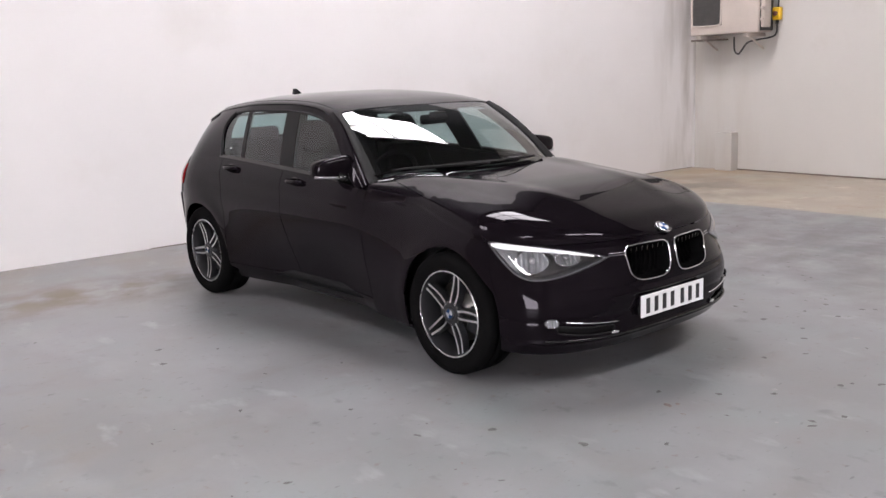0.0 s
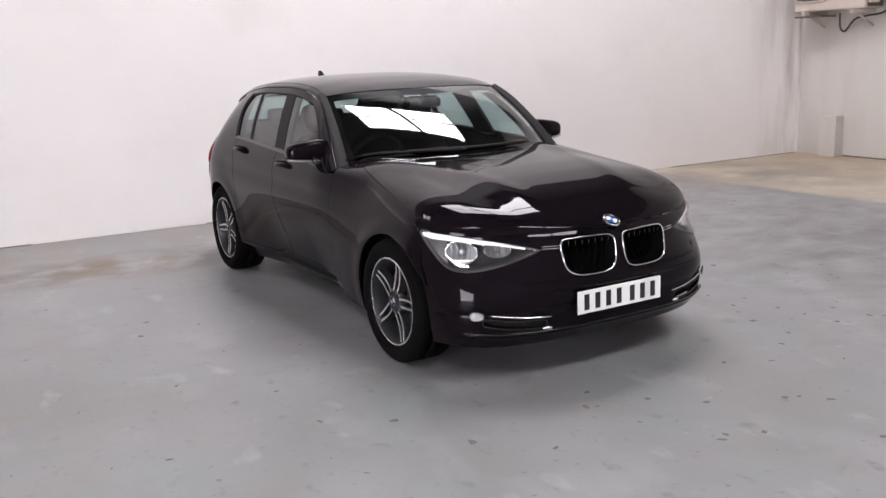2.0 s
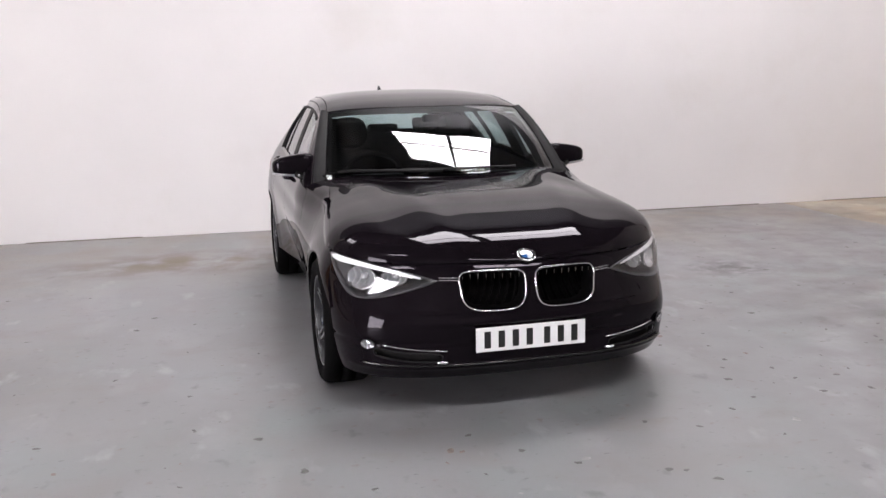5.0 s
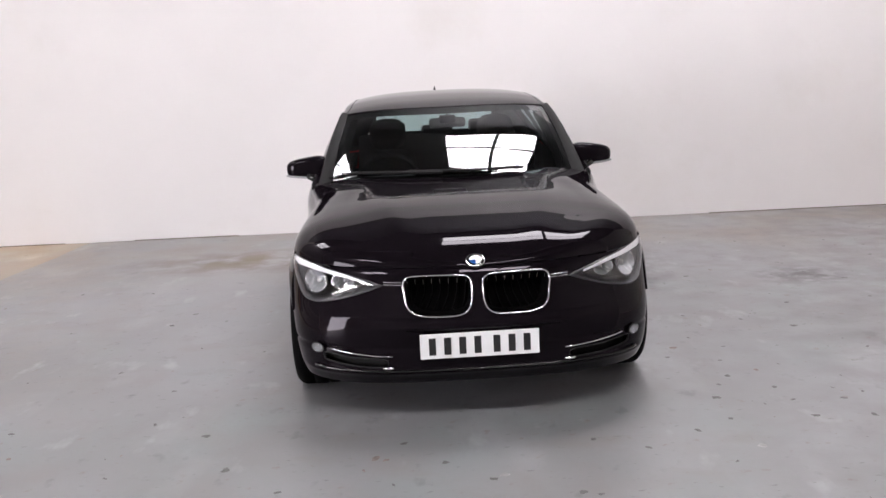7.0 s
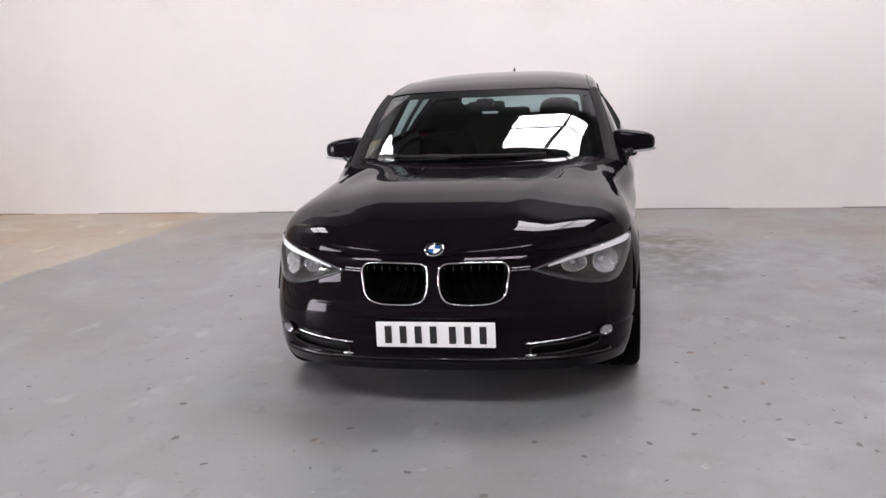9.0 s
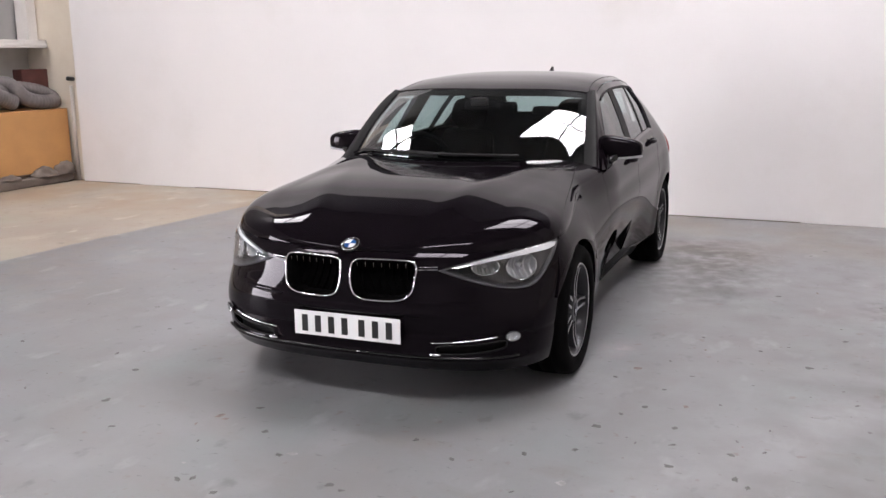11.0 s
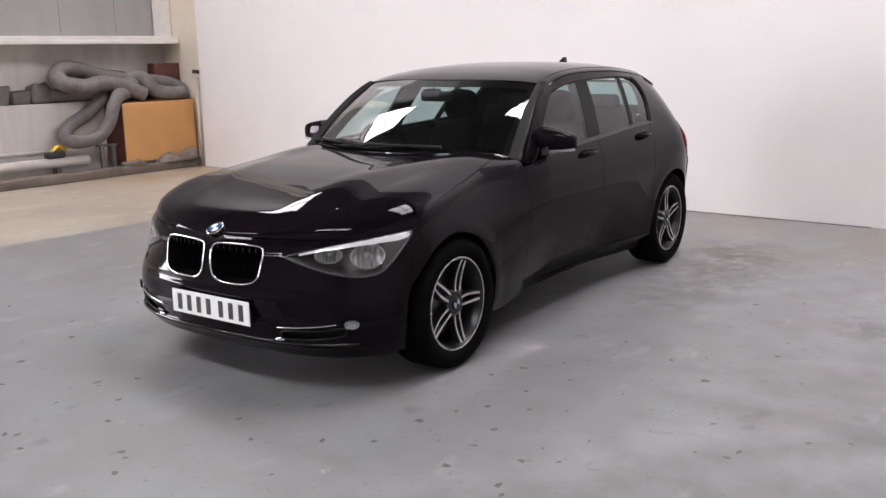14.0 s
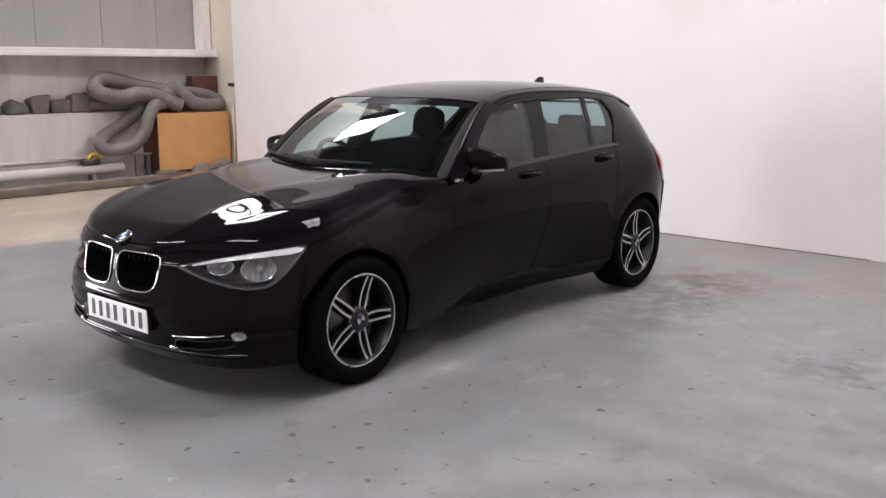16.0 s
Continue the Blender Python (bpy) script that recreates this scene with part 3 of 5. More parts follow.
LAMP_HOLE = lamp_scaled(0.95)
KIDNEY = (0.016, 0.232, 0.496, 0.656)
KIDNEY_RIM = [(0.0145, 0.616), (0.017, 0.640), (0.028, 0.654), (0.047, 0.660), (0.133, 0.662), (0.203, 0.659), (0.224, 0.647), (0.2305, 0.622), (0.224, 0.585), (0.211, 0.548), (0.188, 0.519), (0.156, 0.500), (0.117, 0.491), (0.055, 0.490), (0.031, 0.497), (0.019, 0.516), (0.0145, 0.558)]
KIDNEY_MID = (0.118, 0.578)
INTAKE = [(0.218, 0.262), (0.34, 0.266), (0.50, 0.286), (0.525, 0.304), (0.505, 0.322), (0.36, 0.306), (0.226, 0.298)]


KIDNEY_HOLE = [(KIDNEY_MID[0] + (a - KIDNEY_MID[0]) * 0.965, KIDNEY_MID[1] + (z - KIDNEY_MID[1]) * 0.965) for a, z in KIDNEY_RIM]


def front_skip(a, z):
    b = abs(a)
    if inside(LAMP_HOLE, b, z):
        return True
    if inside(KIDNEY_HOLE, b, z):
        return True
    return inside(INTAKE, b, z)


A_ARCH = 0.845


FRONT_TOP = 0.689


@functools.lru_cache(maxsize=None)
def bumper_low(a):
    """The lower edge: the lip, or the wheel arch where the bumper reaches it."""
    low = 0.175 + 0.012 * abs(a) ** 3
    inner = [z for z in lin(low, 0.68, 100) if math.hypot(front(a, z).y, z - AXLE_Z) < ARCH]
    return inner[-1] + 0.005 if inner else low


def bumper_f(a, v):
    zb = bumper_low(a)
    z = zb + (FRONT_TOP - zb) * v
    return front(a, z, -0.004 * bump_at(z, 0.345, 0.012) + 0.014 * bump_at(z, 0.441, 0.015) * bump_at(a, 0, 0.25) + 0.004 * bump_at(z, 0.486, 0.005) * bump_at(abs(a), 0.30, 0.10) + 0.010 * bump_at(z, 0.238, 0.014) * max(0, 1 - (a / 0.75) ** 4))


def arch_z(y, y0, low):
    d = abs(y - y0)
    return AXLE_Z + math.sqrt(max(0.0, ARCH ** 2 - d ** 2)) if d < ARCH else low


A_EDGE = next(a / 1000 for a in range(500, 1000) if front(a / 1000, 0.40).y > -ARCH)
cuts = sorted(set(lin(-A_ARCH, A_ARCH, 230) + [s * k for s in (1, -1) for k in (A_EDGE, A_EDGE - 0.001)]))
rows = lin(0, 1, 110)
bm = grid(bumper_f, cuts, rows, skip=lambda a, v: front_skip(a, bumper_f(a, v).z))
bumper = part("front_bumper", bm, PAINT, car)

# wing: rows from the sill or the arch to the edge, then over the top to the bonnet line
A_HOOD = 0.875
HOOD_LINE = [(front(A_HOOD, 0.69).x, front(A_HOOD, 0.69).y), (0.668, 0.72)]


def hood_x(y):
    t = min(1, max(0, (y - HOOD_LINE[0][1]) / (HOOD_LINE[1][1] - HOOD_LINE[0][1])))
    return HOOD_LINE[0][0] + (HOOD_LINE[1][0] - HOOD_LINE[0][0]) * t


def wing_cols(y0):
    return [y0 - ARCH * math.cos(math.pi * i / 36) for i in range(37)]


FRONT_END = front(A_ARCH, 0.55).y
DOOR_Y = 0.70


def wing_low(y):
    return arch_z(y, 0.0, 0.185)


def wing_point(y, v):
    ze = edge_z(y)
    if v <= 1:
        z0 = wing_low(y)
        z = z0 + (ze - z0) * v
        y += (front(A_ARCH, min(z, 0.689)).y + 0.003 - FRONT_END) * max(0, 1 - (y - FRONT_END) / 0.09)
        return Vector((half(y, z), y, z))
    w, x1 = half(y, ze), hood_x(y)
    if y < HOOD_LINE[0][1]:
        return Vector((w, y, ze + 0.0))
    x = x1 + (w - x1) * math.cos((v - 1) * math.pi / 2)
    return Vector((x, y, top_z(x, y)))


def wing(sgn):
    us = sorted(set([y for y in wing_cols(0.0) if y > FRONT_END] + [FRONT_END] + lin(ARCH + 1e-4, DOOR_Y - 0.003, 14) + [HOOD_LINE[0][1]]))
    skip = lambda y, v: v < 1 and y < NOSE_Y + 0.05 and lamp_hit(y, wing_point(y, v).z)
    return sheet(wing_point, us, lin(0, 1, 34) + lin(1, 2, 14)[1:], sgn, skip)


def lamp_hit(y, z):
    b = NOSE_Y - nose_y(z)
    t = (NOSE_Y - y) / b
    if t < 0:
        return False
    a = math.acos(min(1, t) ** (fullness(z) / 2)) / (math.pi / 2)
    return inside(LAMP_HOLE, a, z)


both("front_wing", wing, PAINT)

# bonnet
hood_front = lambda a: front(a * A_HOOD, 0.690)
hood_rear = lambda a: Vector((a * 0.668, 0.425 + 0.265 * abs(a) ** 1.8, 0))


def hood_f(a, v):
    p, q = hood_front(a), hood_rear(a)
    x, y = p.x + (q.x - p.x) * v, p.y + (q.y - p.y) * v
    if v > 0:
        x = math.copysign(min(abs(x), hood_x(y) if y > HOOD_LINE[0][1] else 9), x)
    z = top_z(x, y)
    if v < 0.02:
        z = max(z, 0.692)
    return Vector((x, y + 0.003, z + 0.001))


bonnet = part("bonnet", fold(grid(hood_f, lin(-1, 1, 90), [t ** 1.4 for t in lin(0, 1, 70)]), 0.012), PAINT, car)


# doors and sides: (y) spans with a leaning rear edge
def door(y_low0, y_low1, y_top0, y_top1, low):
    def f(u, v):
        y_mid0, y_mid1 = y_low0 + (y_top0 - y_low0) * v, y_low1 + (y_top1 - y_low1) * v
        y = y_mid0 + (y_mid1 - y_mid0) * u
        z0 = low(y)
        z = z0 + (belt(y) - z0) * v
        return Vector((half(y, z), y, z))
    return f


sill_low = lambda y: 0.275
front_doors = both("front_door", lambda s: sheet(door(DOOR_Y, 1.50, DOOR_Y, 1.565, sill_low), lin(0, 1, 26), lin(0, 1, 34), s), PAINT)


def door_edge(z):
    return QUARTER_Y - 0.006 + 0.10 * max(0, (z - 0.60) / 0.38) ** 1.5


def rear_door_f(u, v):
    y0 = 1.506 + 0.065 * v
    z = 0.275 + (belt(y0 + (2.37 - y0) * u) - 0.275) * v
    y = y0 + (door_edge(z) - y0) * u
    return Vector((half(y, z), y, z))


rear_doors = both("rear_door", lambda s: sheet(rear_door_f, lin(0, 1, 24), lin(0, 1, 34), s), PAINT)


def quarter_f(u, v):
    z0 = arch_z(u, WHEELBASE, 0.20) if u > QUARTER_Y + 0.003 else 0.275
    z = z0 + (belt(max(u, 2.37)) - z0) * v
    e = door_edge(z) + 0.006
    y = u if u > 2.60 else e + (u - QUARTER_Y) / (2.60 - QUARTER_Y) * (2.60 - e)
    return Vector((half(y, z), y, z))


both("rear_quarter", lambda s: sheet(quarter_f, [QUARTER_Y] + [y for y in wing_cols(WHEELBASE) if y > QUARTER_Y + 0.005] + [WHEELBASE + ARCH + 1e-4, 3.08, 3.12], lin(0, 1, 34), s), PAINT)
both("sill", lambda s: sheet(lambda y, v: Vector((half(y, 0.160 + 0.111 * v) - (0.022 + 0.035 * min(1, max(0, (y - 0.45) / 0.6))) * (1 - v) ** 1.2, y, 0.160 + 0.111 * v)), lin(ARCH + 0.002, WHEELBASE - ARCH - 0.002, 20), lin(0, 1, 6), s), PAINT)

# tail
A_TAIL = 0.70
part("rear_bumper", fold(grid(lambda a, v: rear(a, 0.21 + (0.70 - 0.21) * v), lin(A_TAIL + 0.06, -A_TAIL - 0.06, 60), lin(0, 1, 24)), 0.012), PAINT, car)
part("tailgate", fold(grid(lambda a, v: rear(a, 0.704 + (0.965 - 0.704) * v), lin(0.5, -0.5, 40), lin(0, 1, 14)), 0.012), PAINT, car)
for s in (1, -1):
    f = lambda a, v: rear(s * a, 0.775 + 0.145 * v, 0.006 * math.sin(math.pi * v))
    part("tail_lamp", fold(grid(f, lin(0.84, 0.50, 16), lin(0, 1, 10), flip=s < 0), 0.02), RED_LENS, car, "red tail lamp")
    f = lambda a, v: rear(s * a, 0.704 + (0.958 - 0.704) * v, -0.003)
    part("rear_corner", grid(f, lin(0.82, 0.50, 16), lin(0, 1, 14), flip=s < 0), PAINT, car)

# side glass, pillars
LEAN = 0.135


def band(y0, y1, k0, k1, out=0.0):
    return lambda u, v: side_top(y0 + (y1 - y0) * u, k0 + (k1 - k0) * v, out)


def glass_front(v):
    return 0.80 + 0.12 * v + 0.33 * v ** 4


def front_glass(u, v):
    ya, yb = glass_front(v), 1.475 + LEAN * v
    return side_top(ya + (yb - ya) * u, 0.045 + 0.86 * v, -0.006)


def rear_glass(u, v):
    ya, yb = 1.625 + LEAN * v, 2.105 + LEAN * 1.2 * v
    return side_top(ya + (yb - ya) * u, 0.045 + 0.86 * v, -0.006)


def quarter_rear(v):
    return 2.41 + 0.24 * v - 0.16 * v ** 5


def quarter_glass(u, v):
    ya, yb = 2.135 + LEAN * 1.2 * v, quarter_rear(v)
    return side_top(ya + (yb - ya) * u, 0.045 + 0.86 * v, -0.006)


for i, (name, f) in enumerate((("front_door_glass", front_glass), ("rear_door_glass", rear_glass), ("quarter_glass", quarter_glass))):
    for k, s in enumerate((1, -1)):
        host = (front_doors, rear_doors, None)[i]
        ob = part(name, sheet(f, lin(0, 1, 16), lin(0, 1, 10), s), SIDE_GLASS, host[k] if host else car, "tinted glass")
        ob.visible_shadow = False

both("b_pillar", lambda s: sheet(lambda u, v: side_top(1.472 + LEAN * v + 0.158 * u, v * 0.97, -0.002), lin(0, 1, 6), lin(0, 1, 12), s), MATT_BLACK, depth=0.03)
both("window_divider", lambda s: sheet(lambda u, v: side_top(2.10 + LEAN * 1.2 * v + 0.04 * u, v * 0.97, -0.001), lin(0, 1, 3), lin(0, 1, 12), s), MATT_BLACK, depth=0.02)
both("c_pillar", lambda s: sheet(lambda u, v: side_top(quarter_rear(v) * (1 - u) + (3.25 - 0.22 * v) * u, v), lin(0, 1, 30), lin(0, 1, 18), s), PAINT, depth=0.02)
both("waist_trim", lambda s: sheet(lambda y, v: side_top(y, 0.06 * v - 0.01, 0.004), lin(0.88, 2.44, 40), lin(0, 1, 3), s), GLOSS_BLACK, depth=0.01)
both("roof_frame", lambda s: sheet(lambda y, v: side_top(y, 0.885 + 0.112 * v, 0.0), lin(1.22, 2.56, 40), lin(0, 1, 5), s), PAINT, depth=0.004)

# rubber round the window openings
for s in (1, -1):
    flip_x = lambda p: Vector((s * p[0], p[1], p[2]))
    edge = [flip_x(side_top(quarter_rear(v) + 0.006, 0.03 + 0.875 * v, 0.001)) for v in lin(0, 1, 16)]
    part("window_rubber", tube(edge, 0.010, 6), MATT_BLACK, car)
    edge = [flip_x(side_top(y, 0.895, 0.001)) for y in lin(1.27, 2.49, 30)]
    part("window_rubber", tube(edge, 0.007, 6), MATT_BLACK, car)

# roof
HEAD_Y = lambda x: 1.115 + 0.10 * (abs(x) / 0.6) ** 2


def roof_f(a, v):
    y = HEAD_Y(a * 0.6) + (2.93 - 0.06 * a * a - HEAD_Y(a * 0.6)) * v
    x = a * rail_x(y) * 0.998
    return Vector((x, y, roof_at(x, y)))


part("roof", fold(grid(roof_f, [math.sin(t * math.pi / 2) for t in lin(-1, 1, 60)], lin(0, 1, 50)), 0.02), PAINT, car)
for s in (1, -1):
    pts = [(s * (rail_x(y) - 0.045), y, roof_at(rail_x(y) - 0.045, y) - 0.0015) for y in lin(1.22, 2.86, 30)]
    part("roof_strip", tube(pts, 0.0035, 6), MATT_BLACK, car)


# windscreen
def screen_base(a):
    y = 0.475 + 0.245 * abs(a) ** 1.8
    return Vector((a * 0.695, y, top_z(a * 0.655, y - 0.03) - 0.008 - 0.025 * abs(a) ** 4))


def screen_head(a):
    x = a * 0.595
    y = HEAD_Y(x) - 0.003
    return Vector((x, y, roof_at(x, max(y, 1.05)) - 0.003))


def screen_f(a, v):
    p = screen_base(a).lerp(screen_head(a), v)
    n = Vector((0.1 * a, -0.45, 0.88))
    return p + n * 0.028 * math.sin(math.pi * v)


screen = part("windscreen", grid(screen_f, lin(-1, 1, 40), lin(0, 1, 24)), SCREEN_GLASS, car, "clear windscreen")
screen.visible_shadow = False
part("windscreen_border", grid(lambda a, v: screen_f(a, v) - Vector((0, -0.002, 0.004)), [-1, -0.985, -0.97] + lin(-0.955, 0.955, 30) + [0.97, 0.985, 1], [0, 0.02, 0.05] + lin(0.06, 0.885, 12) + [0.91, 0.95, 1.0], skip=lambda a, v: abs(a) < 0.955 and 0.05 < v < 0.885), VOID, car, "black screen border")


def pillar_f(u, v):
    """From the windscreen's edge to the side glass."""
    p = screen_f(1.0, v)
    q = side_top(0.75 + (1.26 - 0.75) * v, 1.0)
    r = side_top(glass_front(v), 0.03 + 0.875 * v)
    if u <= 0.5:
        m = p.lerp(q, u * 2)
        return m + Vector((0.45, -0.4, 0.5)) * 0.030 * math.sin(math.pi * u * 2)
    return q.lerp(r, (u - 0.5) * 2)


both("a_pillar", lambda s: sheet(pillar_f, lin(0, 1, 12), lin(0, 1, 24), s), PAINT, depth=0.02)
# matt seal strip, added this wide to cut the pillar's bright reflection
both("screen_seal", lambda s: sheet(lambda u, v: pillar_f(0.30 * u, v) + Vector((0.001, -0.002, 0.002)), lin(0, 1, 6), lin(0, 1, 24), s), MATT_BLACK, depth=0.006)
both("mirror_triangle", lambda s: sheet(lambda u, v: side_top(0.77 + (glass_front(0.5 * v) - 0.77) * u, 0.5 * v * u, -0.002), lin(0, 1, 6), lin(0, 1, 6), s), MATT_BLACK, depth=0.01)

# cowl, wipers
part("scuttle", grid(lambda a, v: screen_base(a).lerp(hood_f(a, 1.0), v) - Vector((0, 0, 0.012 + 0.01 * math.sin(math.pi * v))), lin(-1, 1, 30), lin(0, 1, 4)), MATT_BLACK, car)
for a0, a1, b in ((0.55, -0.38, 0.10), (-0.10, -0.90, 0.09)):
    arm = [screen_f(a0 + (a1 - a0) * t, 0.03 + b * 0.25 * t) + Vector((0, -0.012, 0.022)) for t in lin(0, 1, 12)]
    wiper = part("wiper", tube(arm, lambda t: 0.010 - 0.003 * t, 6), MATT_BLACK, car)
    blade = [screen_f(a0 - 0.10 + (a1 - a0) * t, 0.055 + b * 0.2 * t) + Vector((0, -0.005, 0.010)) for t in lin(0.1, 1.08, 12)]
    part("wiper_blade", tube(blade, 0.006, 6), RUBBER, wiper)

# rear window, spoiler, aerial
rear_pane = part("rear_window", grid(lambda a, v: Vector((a * (0.485 + 0.04 * v), 2.965 + 0.25 * v + 0.012 - 0.06 * a * a, 1.245 - 0.265 * v)), lin(-0.94, 0.94, 20), lin(0.08, 0.72, 8)), SIDE_GLASS, car, "tinted rear window")
rear_pane.visible_shadow = False
part("rear_window_surround", grid(lambda a, v: Vector((a * (0.485 + 0.04 * v), 2.965 + 0.25 * v + 0.014 - 0.06 * a * a, 1.245 - 0.265 * v)), [-0.99, -0.94] + lin(-0.9, 0.9, 16) + [0.94, 0.99], [0.0, 0.08] + lin(0.12, 0.68, 6) + [0.72, 0.86, 1.0], skip=lambda a, v: abs(a) < 0.94 and 0.08 < v < 0.72), GLOSS_BLACK, car)
part("rear_spoiler", fold(grid(lambda a, v: Vector((a * 0.555, 2.90 + 0.125 * v - 0.05 * a * a, roof_at(a * 0.545, 2.90 - 0.05 * a * a) - 0.004 - 0.030 * v - 0.010 * v * v)), lin(-1, 1, 30), lin(0, 1, 6)), 0.022, (0, 0, -1)), PAINT, car)
fin_pts = lambda u, v: Vector(((0.020 * (1 - v) + 0.003) * math.cos(2 * math.pi * u), 2.62 + (0.028 + 0.070 * (1 - v)) * math.sin(2 * math.pi * u) + 0.050 * v, 1.350 + 0.066 * v))
part("aerial_fin", grid(fin_pts, lin(0, 1, 16), lin(0, 1, 8)), PAINT, car)

# underside, wheel housings
part("underbody", box(-0.66, 0.66, 0.36, 3.1, 0.145, 0.200, 0.02), MATT_BLACK, car)
part("engine_tray", box(-0.58, 0.58, -0.58, 0.36, 0.165, 0.215, 0.02), MATT_BLACK, car)
part("engine_bulkhead", box(-0.70, 0.70, -0.40, 0.55, 0.24, 0.60, 0.02), MATT_BLACK, car)
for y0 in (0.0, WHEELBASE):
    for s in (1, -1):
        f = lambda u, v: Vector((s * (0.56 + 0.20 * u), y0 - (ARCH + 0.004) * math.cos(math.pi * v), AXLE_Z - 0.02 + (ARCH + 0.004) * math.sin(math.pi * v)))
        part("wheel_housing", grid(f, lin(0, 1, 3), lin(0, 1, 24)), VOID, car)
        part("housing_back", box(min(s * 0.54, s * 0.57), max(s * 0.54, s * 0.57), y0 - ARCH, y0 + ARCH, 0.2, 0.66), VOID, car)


# ---- wheels ----
def tyre_profile():
    r0, r1, hw = 0.222, 0.314, 0.1125
    pts = []
    for a, r in ((-0.098, r0), (-0.108, r0 + 0.012), (-hw - 0.004, 0.262), (-hw - 0.002, 0.288), (-0.098, 0.306), (-0.080, 0.3125), (-0.04, r1), (-0.038, 0.307), (-0.030, 0.307), (-0.028, r1), (0.028, r1), (0.030, 0.307), (0.038, 0.307), (0.04, r1), (0.080, 0.3125), (0.098, 0.306), (hw + 0.002, 0.288), (hw + 0.004, 0.262), (0.108, r0 + 0.012), (0.098, r0)):
        pts.append((r, a))
    return pts


def spoke(bm, shift):
    """One leg of a double spoke: from the hub to the rim."""
    sections = []
    for t in lin(0, 1, 12):
        r = 0.040 + (0.212 - 0.045) * t
        w = 0.0090 - 0.0012 * math.sin(math.pi * t)
        c = shift * (0.78 + 0.34 * math.sin(math.pi * min(1, t * 1.05) ** 0.8) + 0.06 * t)
        depth = 0.085 - 0.014 * math.sin(math.pi * t * 0.8) + 0.010 * t
        sections.append([(depth - 0.040, c - w * 1.3, r), (depth - 0.004, c - w, r), (depth, c - w * 0.7, r), (depth, c + w * 0.7, r), (depth - 0.004, c + w, r), (depth - 0.040, c + w * 1.3, r)])
    rings = [[bm.verts.new(p) for p in s] for s in sections]
    for a, b in zip(rings, rings[1:]):
        for k in range(5):
            f = bm.faces.new((a[k], a[k + 1], b[k + 1], b[k]))
            f.material_index = 0 if k == 2 else 1
    return bm


def wheel(y0, s, turn):
    """Turned so that the outer face looks along +x, then set at its side."""
    m = Matrix.Translation((s * 0.741, y0, AXLE_Z)) @ (Matrix.Identity(4) if s > 0 else Matrix.Rotation(math.pi, 4, "Z")) @ Matrix.Rotation(radians(turn), 4, "X")
    bm = lathe(tyre_profile(), 64)
    bmesh.ops.recalc_face_normals(bm, faces=bm.faces)
    hub = part("wheel", bm, RUBBER, car, "low-profile tyre on alloy rim")
    hub.name = "wheel"
    hub.matrix_basis = m
    bm = lathe([(0.224, 0.100), (0.2215, 0.103), (0.2165, 0.1015), (0.2135, 0.095), (0.209, 0.086), (0.200, 0.060), (0.192, 0.0), (0.192, -0.095), (0.222, -0.100)], 64)
    bmesh.ops.recalc_face_normals(bm, faces=bm.faces)
    for f in bm.faces:
        c = f.calc_center_median()
        f.material_index = 0 if c.x > 0.1012 else 1
    part("rim", bm, [ALLOY, ALLOY_DARK], hub, "dark alloy rim with machined lip")
    for k in range(5):
        bm = bmesh.new()
        for shift in (-0.0182, 0.0182):
            spoke(bm, shift)
        bmesh.ops.recalc_face_normals(bm, faces=bm.faces)
        ob = part("double_spoke", bm, [ALLOY, ALLOY_DARK], hub, "machined double spoke", smooth=False)
        ob.matrix_basis = Matrix.Rotation(2 * math.pi * k / 5, 4, "X")
        ob2 = part("wheel_bolt", tube([(0.06, 0.0, 0.056), (0.082, 0.0, 0.056)], 0.009, 6), STEEL, hub)
        ob2.matrix_basis = Matrix.Rotation(2 * math.pi * (k + 0.5) / 5, 4, "X")
    bm = lathe([(0.066, 0.050), (0.064, 0.078), (0.052, 0.086), (0.036, 0.088), (0.034, 0.084)], 32)
    part("hub_centre", bm, ALLOY_DARK, hub)
    bm = lathe([(0.034, 0.083), (0.033, 0.091), (0.0235, 0.0925)], 32)
    part("centre_cap", bm, ALLOY_DARK, hub, "round centre cap")
    bm = lathe([(0.0235, 0.0926), (0.0001, 0.094)], 32)
    for f in bm.faces:
        c = f.calc_center_median()
        f.material_index = 1 if c.y * c.z > 0 else 0
    part("cap_badge", bm, [CAP_BLUE, ALLOY], hub, "blue and white disc")
    bm = lathe([(0.155, -0.005), (0.155, 0.018), (0.085, 0.018), (0.08, 0.03), (0.001, 0.03)], 48)
    part("brake_disc", bm, STEEL, hub)
    bm = box(-0.03, 0.034, 0.07, 0.15, -0.07, 0.07, 0.015)
    part("brake_caliper", bm, ALLOY_DARK, hub)
    return hub


wheel(0.0, -1, -16)
wheel(WHEELBASE, -1, 26)
wheel(0.026, 1, -20)
wheel(WHEELBASE, 1, 0)


